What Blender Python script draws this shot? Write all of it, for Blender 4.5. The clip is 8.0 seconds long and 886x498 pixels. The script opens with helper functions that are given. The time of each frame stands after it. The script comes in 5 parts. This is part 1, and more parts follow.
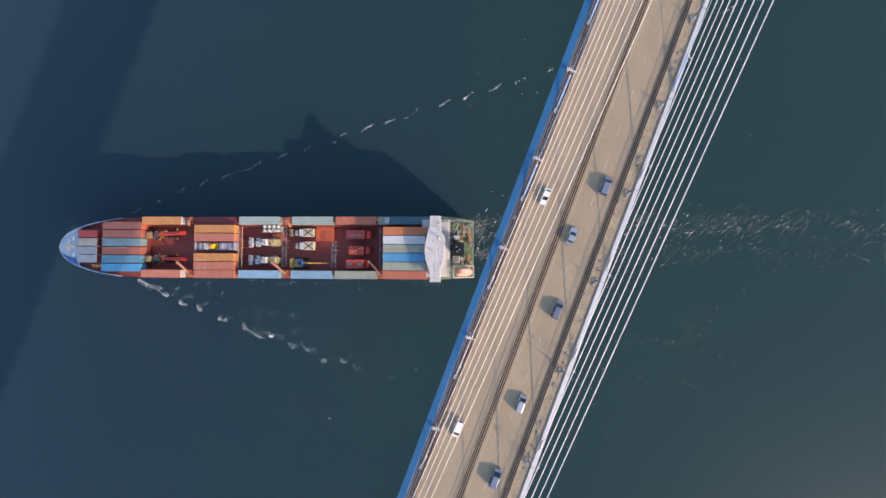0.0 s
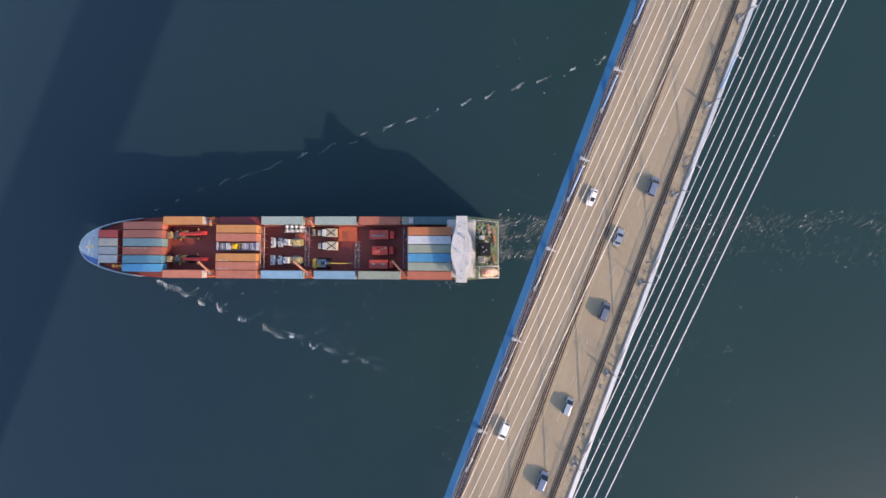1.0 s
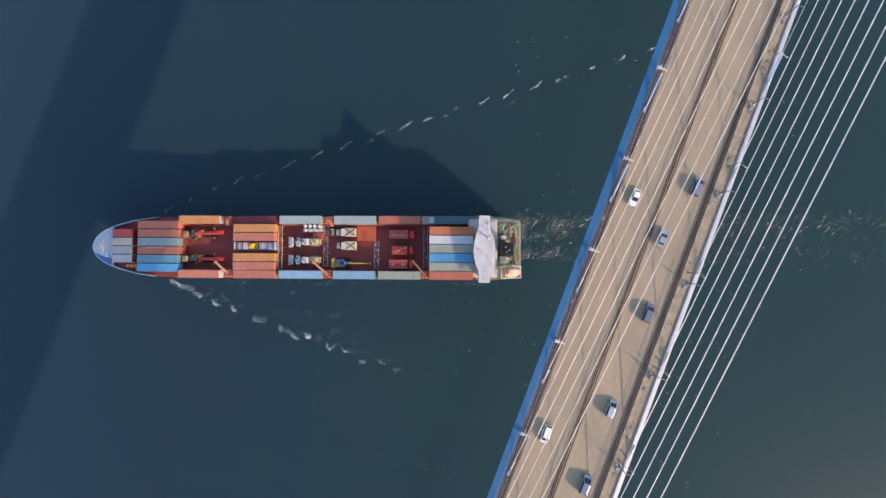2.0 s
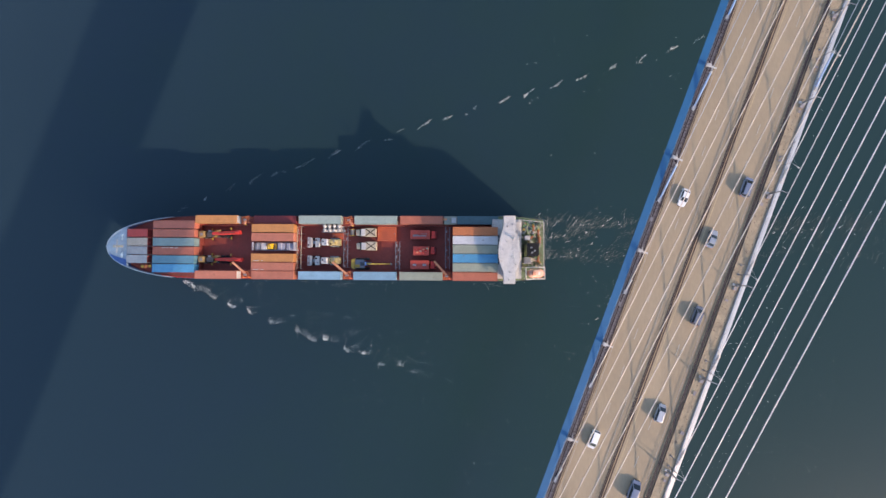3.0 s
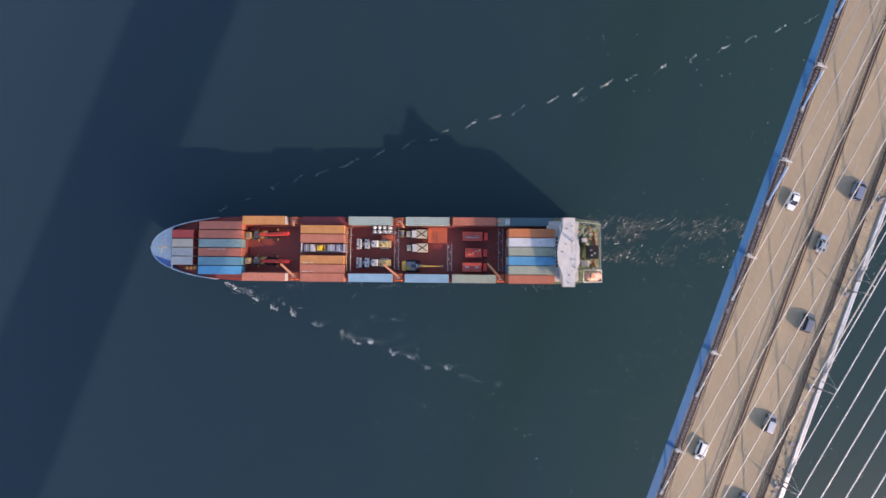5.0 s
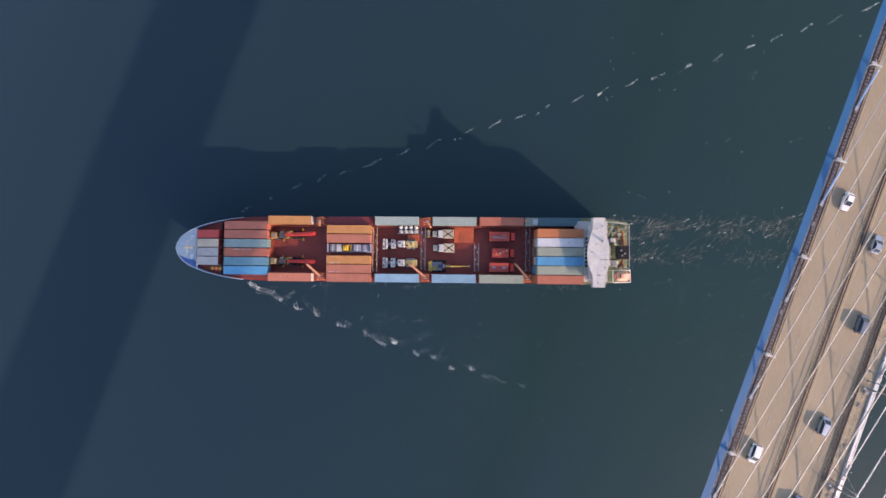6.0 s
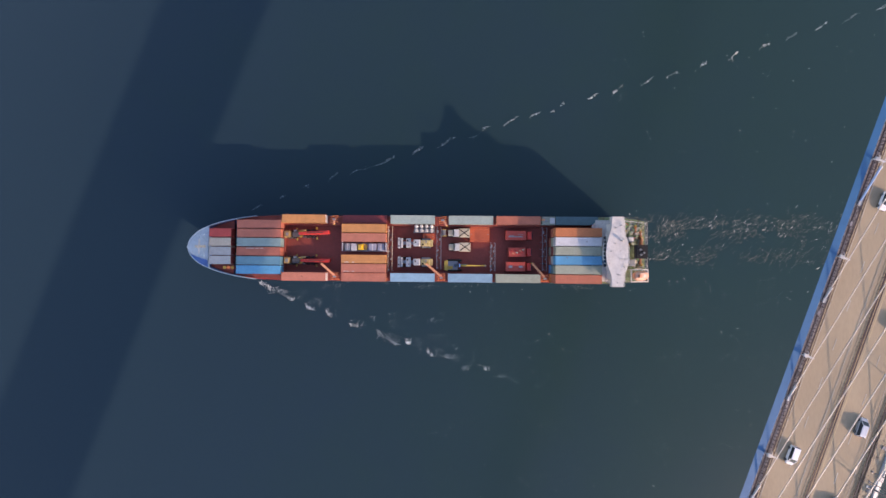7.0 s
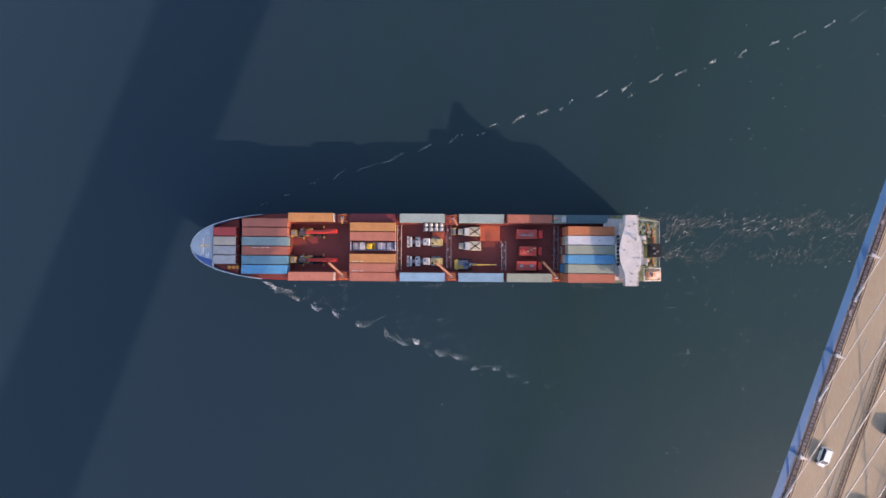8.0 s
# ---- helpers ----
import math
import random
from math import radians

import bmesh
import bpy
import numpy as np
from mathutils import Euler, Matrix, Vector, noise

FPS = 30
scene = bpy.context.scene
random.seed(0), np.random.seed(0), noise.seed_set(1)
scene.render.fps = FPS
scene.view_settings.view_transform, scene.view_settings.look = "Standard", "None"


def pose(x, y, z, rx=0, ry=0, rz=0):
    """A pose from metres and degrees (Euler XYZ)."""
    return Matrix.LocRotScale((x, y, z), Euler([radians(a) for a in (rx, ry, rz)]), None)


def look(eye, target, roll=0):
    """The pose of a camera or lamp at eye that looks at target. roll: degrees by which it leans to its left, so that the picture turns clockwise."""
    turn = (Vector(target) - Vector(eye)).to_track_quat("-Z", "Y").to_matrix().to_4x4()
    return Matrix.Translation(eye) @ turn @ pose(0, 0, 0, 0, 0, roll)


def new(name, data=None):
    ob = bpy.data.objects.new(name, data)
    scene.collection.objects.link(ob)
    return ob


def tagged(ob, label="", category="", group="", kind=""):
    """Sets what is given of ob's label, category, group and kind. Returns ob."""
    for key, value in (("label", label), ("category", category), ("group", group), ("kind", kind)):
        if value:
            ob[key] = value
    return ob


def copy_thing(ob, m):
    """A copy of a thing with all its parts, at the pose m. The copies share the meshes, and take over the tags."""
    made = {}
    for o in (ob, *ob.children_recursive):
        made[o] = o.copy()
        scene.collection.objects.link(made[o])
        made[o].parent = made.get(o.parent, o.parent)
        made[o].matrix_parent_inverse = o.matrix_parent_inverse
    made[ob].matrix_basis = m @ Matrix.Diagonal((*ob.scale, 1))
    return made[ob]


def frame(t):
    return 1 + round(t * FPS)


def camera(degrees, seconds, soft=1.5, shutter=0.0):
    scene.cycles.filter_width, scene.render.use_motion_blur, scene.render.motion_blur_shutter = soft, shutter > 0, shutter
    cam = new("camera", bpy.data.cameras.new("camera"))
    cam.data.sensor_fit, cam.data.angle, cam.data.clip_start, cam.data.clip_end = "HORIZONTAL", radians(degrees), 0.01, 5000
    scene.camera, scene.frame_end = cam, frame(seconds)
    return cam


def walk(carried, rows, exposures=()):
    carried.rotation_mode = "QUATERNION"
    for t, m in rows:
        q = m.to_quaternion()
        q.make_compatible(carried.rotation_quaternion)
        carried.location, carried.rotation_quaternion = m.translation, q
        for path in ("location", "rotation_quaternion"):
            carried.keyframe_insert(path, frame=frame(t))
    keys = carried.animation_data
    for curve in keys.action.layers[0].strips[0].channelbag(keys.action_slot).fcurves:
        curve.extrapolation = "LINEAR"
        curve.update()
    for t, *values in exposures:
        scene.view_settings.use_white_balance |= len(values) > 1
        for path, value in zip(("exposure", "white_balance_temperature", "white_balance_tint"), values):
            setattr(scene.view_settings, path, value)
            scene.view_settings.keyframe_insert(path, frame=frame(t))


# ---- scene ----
cam = camera(92.6, 8.0)
PATH = [
    (0, 1.525, -4.748, 130.033, 2.120, 3.129, 0.345),
    (0.5, -2.114, -4.530, 129.954, 2.063, 2.949, 0.317),
    (1, -6.120, -4.389, 129.847, 1.960, 2.863, 0.332),
    (1.5, -9.713, -4.272, 129.647, 1.866, 2.596, 0.358),
    (3, -21.232, -3.975, 127.712, 1.820, 1.587, 0.392),
    (3.5, -25.035, -3.843, 127.238, 1.804, 1.355, 0.409),
    (4, -28.913, -3.577, 126.636, 1.795, 1.251, 0.465),
    (4.5, -32.877, -3.417, 126.086, 1.771, 1.215, 0.511),
    (6, -44.582, -3.106, 125.318, 1.645, 1.162, 0.539),
    (6.5, -47.666, -2.991, 124.785, 1.522, 0.901, 0.548),
    (7, -50.362, -2.873, 124.178, 1.400, 0.531, 0.539),
    (7.5, -52.803, -2.809, 123.306, 1.300, 0.052, 0.488),
    (8, -55.174, -2.767, 122.275, 1.211, -0.471, 0.427),
]
walk(cam, [(t, pose(*row)) for t, *row in PATH], [(0, 0.95, 6780, 20), (4, 0.93, 6900, 22), (8, 0.93, 7100, 29)])

# ---- light ----
SUN_TAN, SUN_WAY = 0.385, (-0.768, 0.640)          # rise per metre of shadow, and the way the shadows fall
ELEV = math.atan(SUN_TAN)
world = bpy.data.worlds.new("world")
scene.world = world
world.use_nodes = True
wn = world.node_tree.nodes
sky = wn.new("ShaderNodeTexSky")
sky.sky_type, sky.sun_disc = "NISHITA", False
sky.sun_elevation = ELEV
sky.sun_rotation = math.atan2(-SUN_WAY[0], -SUN_WAY[1])
sky.air_density, sky.dust_density, sky.ozone_density = 1.3, 1.6, 3.2
wn["Background"].inputs[1].default_value = 0.17
world.node_tree.links.new(sky.outputs[0], wn["Background"].inputs[0])
sun = new("sun", bpy.data.lights.new("sun", "SUN"))
sun.data.energy, sun.data.angle, sun.data.color = 2.3, radians(0.5), (1.0, 0.80, 0.61)
sun.matrix_world = look((-100 * SUN_WAY[0], -100 * SUN_WAY[1], 100 * SUN_TAN), (0, 0, 0))


# ---- materials ----
def material(name, colour, rough=0.6, metal=0.0, vary=0.25, size=0.6, big=9.0, rust=0.0, rust_colour=(0.13, 0.05, 0.025), bump=0.15, own=0.12, streak=(1, 1, 1)):
    """A worn painted or mineral surface: grain, larger stains, rust, fine relief, and a shade of its own for each object."""
    m = bpy.data.materials.new(name)
    m.use_nodes = True
    n, l = m.node_tree.nodes, m.node_tree.links
    b = n["Principled BSDF"]
    b.inputs["Roughness"].default_value, b.inputs["Metallic"].default_value = rough, metal
    geo = n.new("ShaderNodeNewGeometry")
    mp = n.new("ShaderNodeMapping")
    mp.inputs["Scale"].default_value = streak
    l.new(geo.outputs["Position"], mp.inputs[0])

    def noise_tex(scale, detail=5.0):
        t = n.new("ShaderNodeTexNoise")
        t.inputs["Scale"].default_value, t.inputs["Detail"].default_value = scale, detail
        l.new(mp.outputs[0], t.inputs["Vector"])
        return t.outputs["Fac"]

    fine, wide = noise_tex(1 / size), noise_tex(1 / big, 3.0)
    info = n.new("ShaderNodeObjectInfo")

    def maths(op, a, c):
        k = n.new("ShaderNodeMath")
        k.operation = op
        for i, v in enumerate((a, c)):
            if isinstance(v, (int, float)):
                k.inputs[i].default_value = v
            else:
                l.new(v, k.inputs[i])
        return k.outputs[0]

    grain = maths("MULTIPLY", maths("SUBTRACT", fine, 0.5), 2 * vary)
    stain = maths("MULTIPLY", maths("SUBTRACT", wide, 0.5), 2 * vary)
    mine = maths("MULTIPLY", maths("SUBTRACT", info.outputs["Random"], 0.5), 2 * own)
    level = maths("ADD", maths("ADD", grain, stain), maths("ADD", mine, 1.0))
    hsv = n.new("ShaderNodeHueSaturation")
    hsv.inputs["Color"].default_value = (*colour, 1)
    l.new(level, hsv.inputs["Value"])
    out = hsv.outputs[0]
    if rust:
        ramp = n.new("ShaderNodeValToRGB")
        ramp.color_ramp.elements[0].position, ramp.color_ramp.elements[1].position = 0.72 - 0.3 * rust, 0.80 - 0.2 * rust
        l.new(noise_tex(1.3, 8.0), ramp.inputs[0])
        mix = n.new("ShaderNodeMix")
        mix.data_type = "RGBA"
        l.new(ramp.outputs[0], mix.inputs[0])
        l.new(out, mix.inputs[6])
        mix.inputs[7].default_value = (*rust_colour, 1)
        out = mix.outputs[2]
    l.new(out, b.inputs["Base Color"])
    if bump:
        bp = n.new("ShaderNodeBump")
        bp.inputs["Strength"].default_value, bp.inputs["Distance"].default_value = bump, 0.04
        l.new(fine, bp.inputs["Height"])
        l.new(bp.outputs[0], b.inputs["Normal"])
    return m


def water_material():
    m = bpy.data.materials.new("sea_water")
    m.use_nodes = True
    n, l = m.node_tree.nodes, m.node_tree.links
    b = n["Principled BSDF"]
    b.inputs["Roughness"].default_value = 0.25
    b.inputs["Specular IOR Level"].default_value = 0.3
    b.inputs["IOR"].default_value = 1.33
    geo = n.new("ShaderNodeNewGeometry")
    big = n.new("ShaderNodeTexNoise")
    big.inputs["Scale"].default_value, big.inputs["Detail"].default_value = 0.012, 4.0
    l.new(geo.outputs["Position"], big.inputs["Vector"])
    where = n.new("ShaderNodeSeparateXYZ")
    l.new(geo.outputs["Position"], where.inputs[0])
    drift = n.new("ShaderNodeMath")
    drift.operation = "MULTIPLY_ADD"
    drift.inputs[1].default_value, drift.inputs[2].default_value = 0.0045, -0.07
    l.new(where.outputs[0], drift.inputs[0])
    blend = n.new("ShaderNodeMath")
    blend.operation = "ADD"
    l.new(drift.outputs[0], blend.inputs[0])
    mid = n.new("ShaderNodeTexNoise")
    mid.inputs["Scale"].default_value, mid.inputs["Detail"].default_value = 0.07, 6.0
    l.new(geo.outputs["Position"], mid.inputs["Vector"])
    both = n.new("ShaderNodeMath")
    both.operation = "MULTIPLY_ADD"
    both.inputs[1].default_value = 0.45
    l.new(mid.outputs["Fac"], both.inputs[0])
    l.new(big.outputs["Fac"], both.inputs[2])
    l.new(both.outputs[0], blend.inputs[1])
    ramp = n.new("ShaderNodeValToRGB")
    ramp.color_ramp.elements[0].position, ramp.color_ramp.elements[0].color = 0.1, (0.0170, 0.0378, 0.0530, 1)
    ramp.color_ramp.elements[1].position, ramp.color_ramp.elements[1].color = 0.85, (0.0175, 0.0425, 0.0430, 1)
    l.new(blend.outputs[0], ramp.inputs[0])
    l.new(ramp.outputs[0], b.inputs["Base Color"])
    total = None
    for scale, strength, stretch in ((0.08, 0.10, (1, 0.7, 1)), (0.35, 0.12, (1, 0.55, 1)), (1.6, 0.16, (1, 0.7, 1))):
        mp = n.new("ShaderNodeMapping")
        mp.inputs["Scale"].default_value, mp.inputs["Rotation"].default_value = stretch, (0, 0, 0.7)
        l.new(geo.outputs["Position"], mp.inputs[0])
        t = n.new("ShaderNodeTexNoise")
        t.inputs["Scale"].default_value, t.inputs["Detail"].default_value = scale, 4.0
        l.new(mp.outputs[0], t.inputs["Vector"])
        bp = n.new("ShaderNodeBump")
        bp.inputs["Strength"].default_value, bp.inputs["Distance"].default_value = strength, 0.5 / scale * 0.1
        l.new(t.outputs["Fac"], bp.inputs["Height"])
        if total:
            l.new(total, bp.inputs["Normal"])
        total = bp.outputs[0]
    l.new(total, b.inputs["Normal"])
    return m


SEA = water_material()
FOAM = material("foam", (0.88, 0.94, 0.90), 0.9, 0, 0.3, 0.3, 3.0)
CHURN = material("churned_water", (0.13, 0.165, 0.15), 0.7, 0, 0.4, 0.3, 3.0)
HULL_BLUE = material("hull_blue", (0.05, 0.13, 0.36), 0.45, 0, 0.2, 0.8, 8, 0.15)
BOW_GREY = material("bow_paint", (0.38, 0.48, 0.55), 0.5, 0, 0.18, 0.7, 4, 0.1)
BOW_BLUE = material("bow_blue", (0.09, 0.21, 0.50), 0.5, 0, 0.15, 0.8, 4)
DECK_RED = material("red_oxide_deck", (0.23, 0.045, 0.032), 0.65, 0, 0.3, 0.5, 5, 0.25)
PANEL_ORANGE = material("panel_orange", (0.55, 0.12, 0.05), 0.55, 0, 0.2, 0.5, 4, 0.15)
SHIP_WHITE = material("ship_white", (0.54, 0.515, 0.49), 0.5, 0, 0.22, 0.5, 3, 0.12, (0.34, 0.24, 0.18))
SHIP_CREAM = material("ship_cream", (0.54, 0.45, 0.32), 0.5, 0, 0.2, 0.5, 3, 0.1)
DECK_GREEN = material("green_deck_paint", (0.16, 0.21, 0.11), 0.6, 0, 0.45, 0.5, 1.6, 0.5)
ORANGE = material("crane_orange", (0.72, 0.20, 0.06), 0.45, 0, 0.2, 0.4, 3, 0.1)
BOAT_ORANGE = material("boat_orange", (0.55, 0.24, 0.15), 0.65, 0, 0.15, 0.5, 3)
BOAT_PALE = material("boat_pale", (0.58, 0.36, 0.27), 0.65, 0, 0.25, 0.5, 1.5)
RED = material("machine_red", (0.62, 0.045, 0.03), 0.4, 0, 0.2, 0.4, 3)
YELLOW = material("machine_yellow", (0.46, 0.30, 0.05), 0.45, 0, 0.2, 0.4, 3, 0.1)
BLACK = material("soot_black", (0.009, 0.009, 0.011), 0.9, 0, 0.3, 0.3, 2)
STEEL = material("dull_steel", (0.28, 0.28, 0.29), 0.45, 0.6, 0.25, 0.3, 2, 0.1)
RUBBER = material("tyre_rubber", (0.02, 0.02, 0.02), 0.85)
GLASS = material("dark_glass", (0.02, 0.03, 0.04), 0.08, 0, 0.05, 1, 5, bump=0)
ROAD = material("worn_road", (0.335, 0.262, 0.172), 0.85, 0, 0.15, 0.25, 4.0, own=0.0, streak=(1, 0.3, 1), bump=0.3)
CONCRETE = material("dusty_concrete", (0.37, 0.29, 0.19), 0.9, 0, 0.3, 0.35, 1.6, 0.25, (0.15, 0.11, 0.08), 0.5, own=0.05)
WALK_GREY = material("walkway_grey", (0.30, 0.27, 0.27), 0.85, 0, 0.3, 0.3, 1.5, 0.2, (0.1, 0.08, 0.08), own=0.05)
RAIL_DARK = material("rail_brown", (0.026, 0.016, 0.020), 0.7, 0.1, 0.3, 0.3, 2, own=0.05)
FAIR_BLUE = material("fairing_blue", (0.012, 0.112, 0.250), 0.6, 0, 0.12, 1.2, 7, own=0.05)
FAIR_PALE = material("fairing_pale", (0.37, 0.40, 0.44), 0.45, 0, 0.15, 1.0, 6, own=0.05)
GIRDER = material("girder_grey", (0.30, 0.33, 0.38), 0.6, 0, 0.15, 1.0, 8)
CABLE = material("stay_sheath", (0.68, 0.57, 0.47), 0.4, 0, 0.06, 0.5, 8, bump=0)
CABLE_WHITE = material("stay_sheath_white", (0.74, 0.70, 0.69), 0.4, 0, 0.06, 0.5, 8, bump=0)
CABLE_BLUE = material("stay_sheath_blue", (0.35, 0.48, 0.68), 0.4, 0, 0.06, 0.5, 8, bump=0)
CABLE_GREY = material("stay_sheath_grey", (0.50, 0.52, 0.56), 0.4, 0, 0.06, 0.5, 8, bump=0)
MARKING = material("worn_marking", (0.42, 0.38, 0.32), 0.8, 0, 0.25, 0.3, 2, own=0.0)
YELLOW_LINE = material("worn_yellow_line", (0.43, 0.335, 0.20), 0.8, 0, 0.3, 0.3, 2, own=0.0)
GRIT = material("grit", (0.15, 0.10, 0.07), 0.9, 0, 0.4, 0.2, 0.8)
LAMP_WHITE = material("lamp_white", (0.50, 0.48, 0.46), 0.55, 0.1, 0.1)
CAR_PAINTS = {"white": material("car_white", (0.75, 0.75, 0.76), 0.25, 0, 0.05, bump=0),
              "silver": material("car_silver", (0.45, 0.46, 0.48), 0.25, 0.5, 0.05, bump=0),
              "blue": material("car_blue", (0.20, 0.23, 0.31), 0.25, 0.2, 0.05, bump=0),
              "grey": material("car_grey", (0.17, 0.18, 0.22), 0.25, 0.2, 0.05, bump=0)}
ROPE_GREEN = material("rope_green", (0.16, 0.26, 0.12), 0.9, 0, 0.4, 0.2, 1.0, own=0.3)
ROPE_PALE = material("rope_pale", (0.45, 0.46, 0.36), 0.9, 0, 0.3, 0.2, 1.0)
RUST_ORANGE = material("rust_orange", (0.33, 0.13, 0.06), 0.7, 0, 0.3, 0.3, 1.0, 0.3)
BRIGHT_YELLOW = material("bright_yellow", (0.80, 0.52, 0.02), 0.4)
DUSTY_YELLOW = material("dusty_yellow", (0.34, 0.22, 0.09), 0.6, 0, 0.35, 0.4, 1.2, 0.3)
DARK_STEEL = material("dark_machinery", (0.075, 0.065, 0.065), 0.6, 0.2, 0.4, 0.3, 1.0, 0.2)
PALE_YELLOW = material("pale_machine_yellow", (0.52, 0.40, 0.17), 0.5, 0, 0.3, 0.4, 1.5, 0.2)
SHIP_LILAC = material("ship_lilac", (0.50, 0.50, 0.58), 0.5, 0, 0.15)
# rose, slate and steel are darkened: the bridge's shadow is put into their paint
BOXES = {"salmon": (0.57, 0.20, 0.125), "rose": (0.47, 0.15, 0.10), "brick": (0.47, 0.15, 0.09), "tan": (0.63, 0.27, 0.09), "maroon": (0.23, 0.035, 0.035),
         "sage": (0.31, 0.34, 0.27), "pale": (0.35, 0.42, 0.37), "slate": (0.22, 0.32, 0.32), "steel": (0.12, 0.28, 0.36), "sky": (0.25, 0.42, 0.54), "blue": (0.07, 0.30, 0.60),
         # teal is deepened to carry the tall aft block's shadow in its colour
         "teal": (0.085, 0.19, 0.225), "azure": (0.09, 0.36, 0.60), "white": (0.58, 0.58, 0.60), "grey": (0.42, 0.43, 0.43), "beige": (0.47, 0.41, 0.33),
         "red": (0.50, 0.07, 0.06), "orange": (0.57, 0.19, 0.075), "lilac": (0.33, 0.33, 0.40)}
BOX_PAINT = {k: material("container_" + k, [0.84 * v for v in c], 0.55, 0, 0.2, 0.45, 2.2, 0.12, (0.16, 0.08, 0.05), own=0.10) for k, c in BOXES.items()}


# ---- building blocks ----
def part(name, bm, mat, parent=None, label="", matrix=None):
    me = bpy.data.meshes.new(name)
    bm.to_mesh(me)
    bm.free()
    me.materials.append(mat)
    return place(name, me, parent, label, matrix)


def place(name, me, parent=None, label="", matrix=None):
    ob = new(name, me)
    if parent:
        ob.parent = parent
    if matrix:
        ob.matrix_basis = matrix
    return tagged(ob, label)


def thing(name, label, category, m=None, group="", kind=""):
    ob = tagged(new(name), label, category, group, kind)
    ob.empty_display_size = 0.5
    if m:
        ob.matrix_basis = m
    return ob


def box(bm, x0, x1, y0, y1, z0, z1, bevel=0.0):
    made = bmesh.ops.create_cube(bm, size=1, matrix=Matrix.LocRotScale(((x0 + x1) / 2, (y0 + y1) / 2, (z0 + z1) / 2), None, (abs(x1 - x0), abs(y1 - y0), abs(z1 - z0))))
    if bevel:
        edges = list({e for v in made["verts"] for e in v.link_edges})
        bmesh.ops.bevel(bm, geom=edges, offset=bevel, segments=2, affect="EDGES", profile=0.5)
    return bm


def solid(x0, x1, y0, y1, z0, z1, bevel=0.0):
    return box(bmesh.new(), x0, x1, y0, y1, z0, z1, bevel)


def rod(bm, a, b, r, sides=6, r2=None):
    """A round bar from a to b."""
    a, b = Vector(a), Vector(b)
    turn = (b - a).to_track_quat("Z", "Y").to_matrix().to_4x4()
    bmesh.ops.create_cone(bm, cap_ends=True, segments=sides, radius1=r, radius2=r if r2 is None else r2, depth=(b - a).length,
                          matrix=Matrix.Translation((a + b) / 2) @ turn)
    return bm


def beam(bm, a, b, w, h):
    """A square bar from a to b."""
    a, b = Vector(a), Vector(b)
    turn = (b - a).to_track_quat("Z", "Y").to_matrix().to_4x4()
    bmesh.ops.create_cube(bm, size=1, matrix=Matrix.Translation((a + b) / 2) @ turn @ Matrix.Diagonal((w, h, (b - a).length, 1)))
    return bm


def prism(outline, z0, z1, bevel=0.0):
    """An upright block over an outline of (x, y), counter-clockwise."""
    bm = bmesh.new()
    low = [bm.verts.new((x, y, z0)) for x, y in outline]
    top = [bm.verts.new((x, y, z1)) for x, y in outline]
    bm.faces.new(top), bm.faces.new(low[::-1])
    for i in range(len(outline)):
        j = (i + 1) % len(outline)
        bm.faces.new((low[i], low[j], top[j], top[i]))
    if bevel:
        bmesh.ops.bevel(bm, geom=[e for e in bm.edges if e.verts[0].co.z > z1 - 1e-4 and e.verts[1].co.z > z1 - 1e-4], offset=bevel, segments=2, affect="EDGES")
    return bm


def sweep(section, y0, y1):
    """A section of (x, z), counter-clockwise seen from -y, run along y."""
    bm = bmesh.new()
    a = [bm.verts.new((x, y0, z)) for x, z in section]
    b = [bm.verts.new((x, y1, z)) for x, z in section]
    bm.faces.new(a), bm.faces.new(b[::-1])
    for i in range(len(section)):
        j = (i + 1) % len(section)
        bm.faces.new((a[j], a[i], b[i], b[j]))
    bmesh.ops.recalc_face_normals(bm, faces=bm.faces)
    return bm


# ---- the sea ----
SEA_Z = -6.0
bm = bmesh.new()
bmesh.ops.create_grid(bm, x_segments=40, y_segments=40, size=4500)
sea = part("water", bm, SEA, matrix=pose(0, 0, SEA_Z))
tagged(sea, "deep teal-blue open sea with fine ripples", "water", kind="structure")

# ---- the ship's hull ----
def half_breadth(x, z):
    """Half the ship's breadth at a station, at a height; the bow flares and the stern narrows a little."""
    nose = -122.3 + 0.42 * max(0.0, 7.0 - z)          # raked stem
    if x <= nose:
        return 0.0
    k = min(1.0, (x - nose) / (26.0 + 1.6 * max(0.0, 5.0 - z)))
    full = 9.25 * (1 - (1 - k) ** 2.15) ** (0.5 + 0.024 * min(5.0, max(0.0, 5.0 - z)))
    if x > -6:
        full -= 1.15 * ((x + 6) / 10) ** 1.6
    if z < -1 and x > -8:
        full -= 0.25 * (x + 8) / 12 * (-1 - z)
    return full


def deck_height(x):
    """The hull's top edge: a raised forecastle, a long low side, a raised poop."""
    if x < -110.5:
        return 5.6 + 1.4 * min(1.0, (-110.5 - x) / 9)
    return 5.35 if x < -9 else 8.2


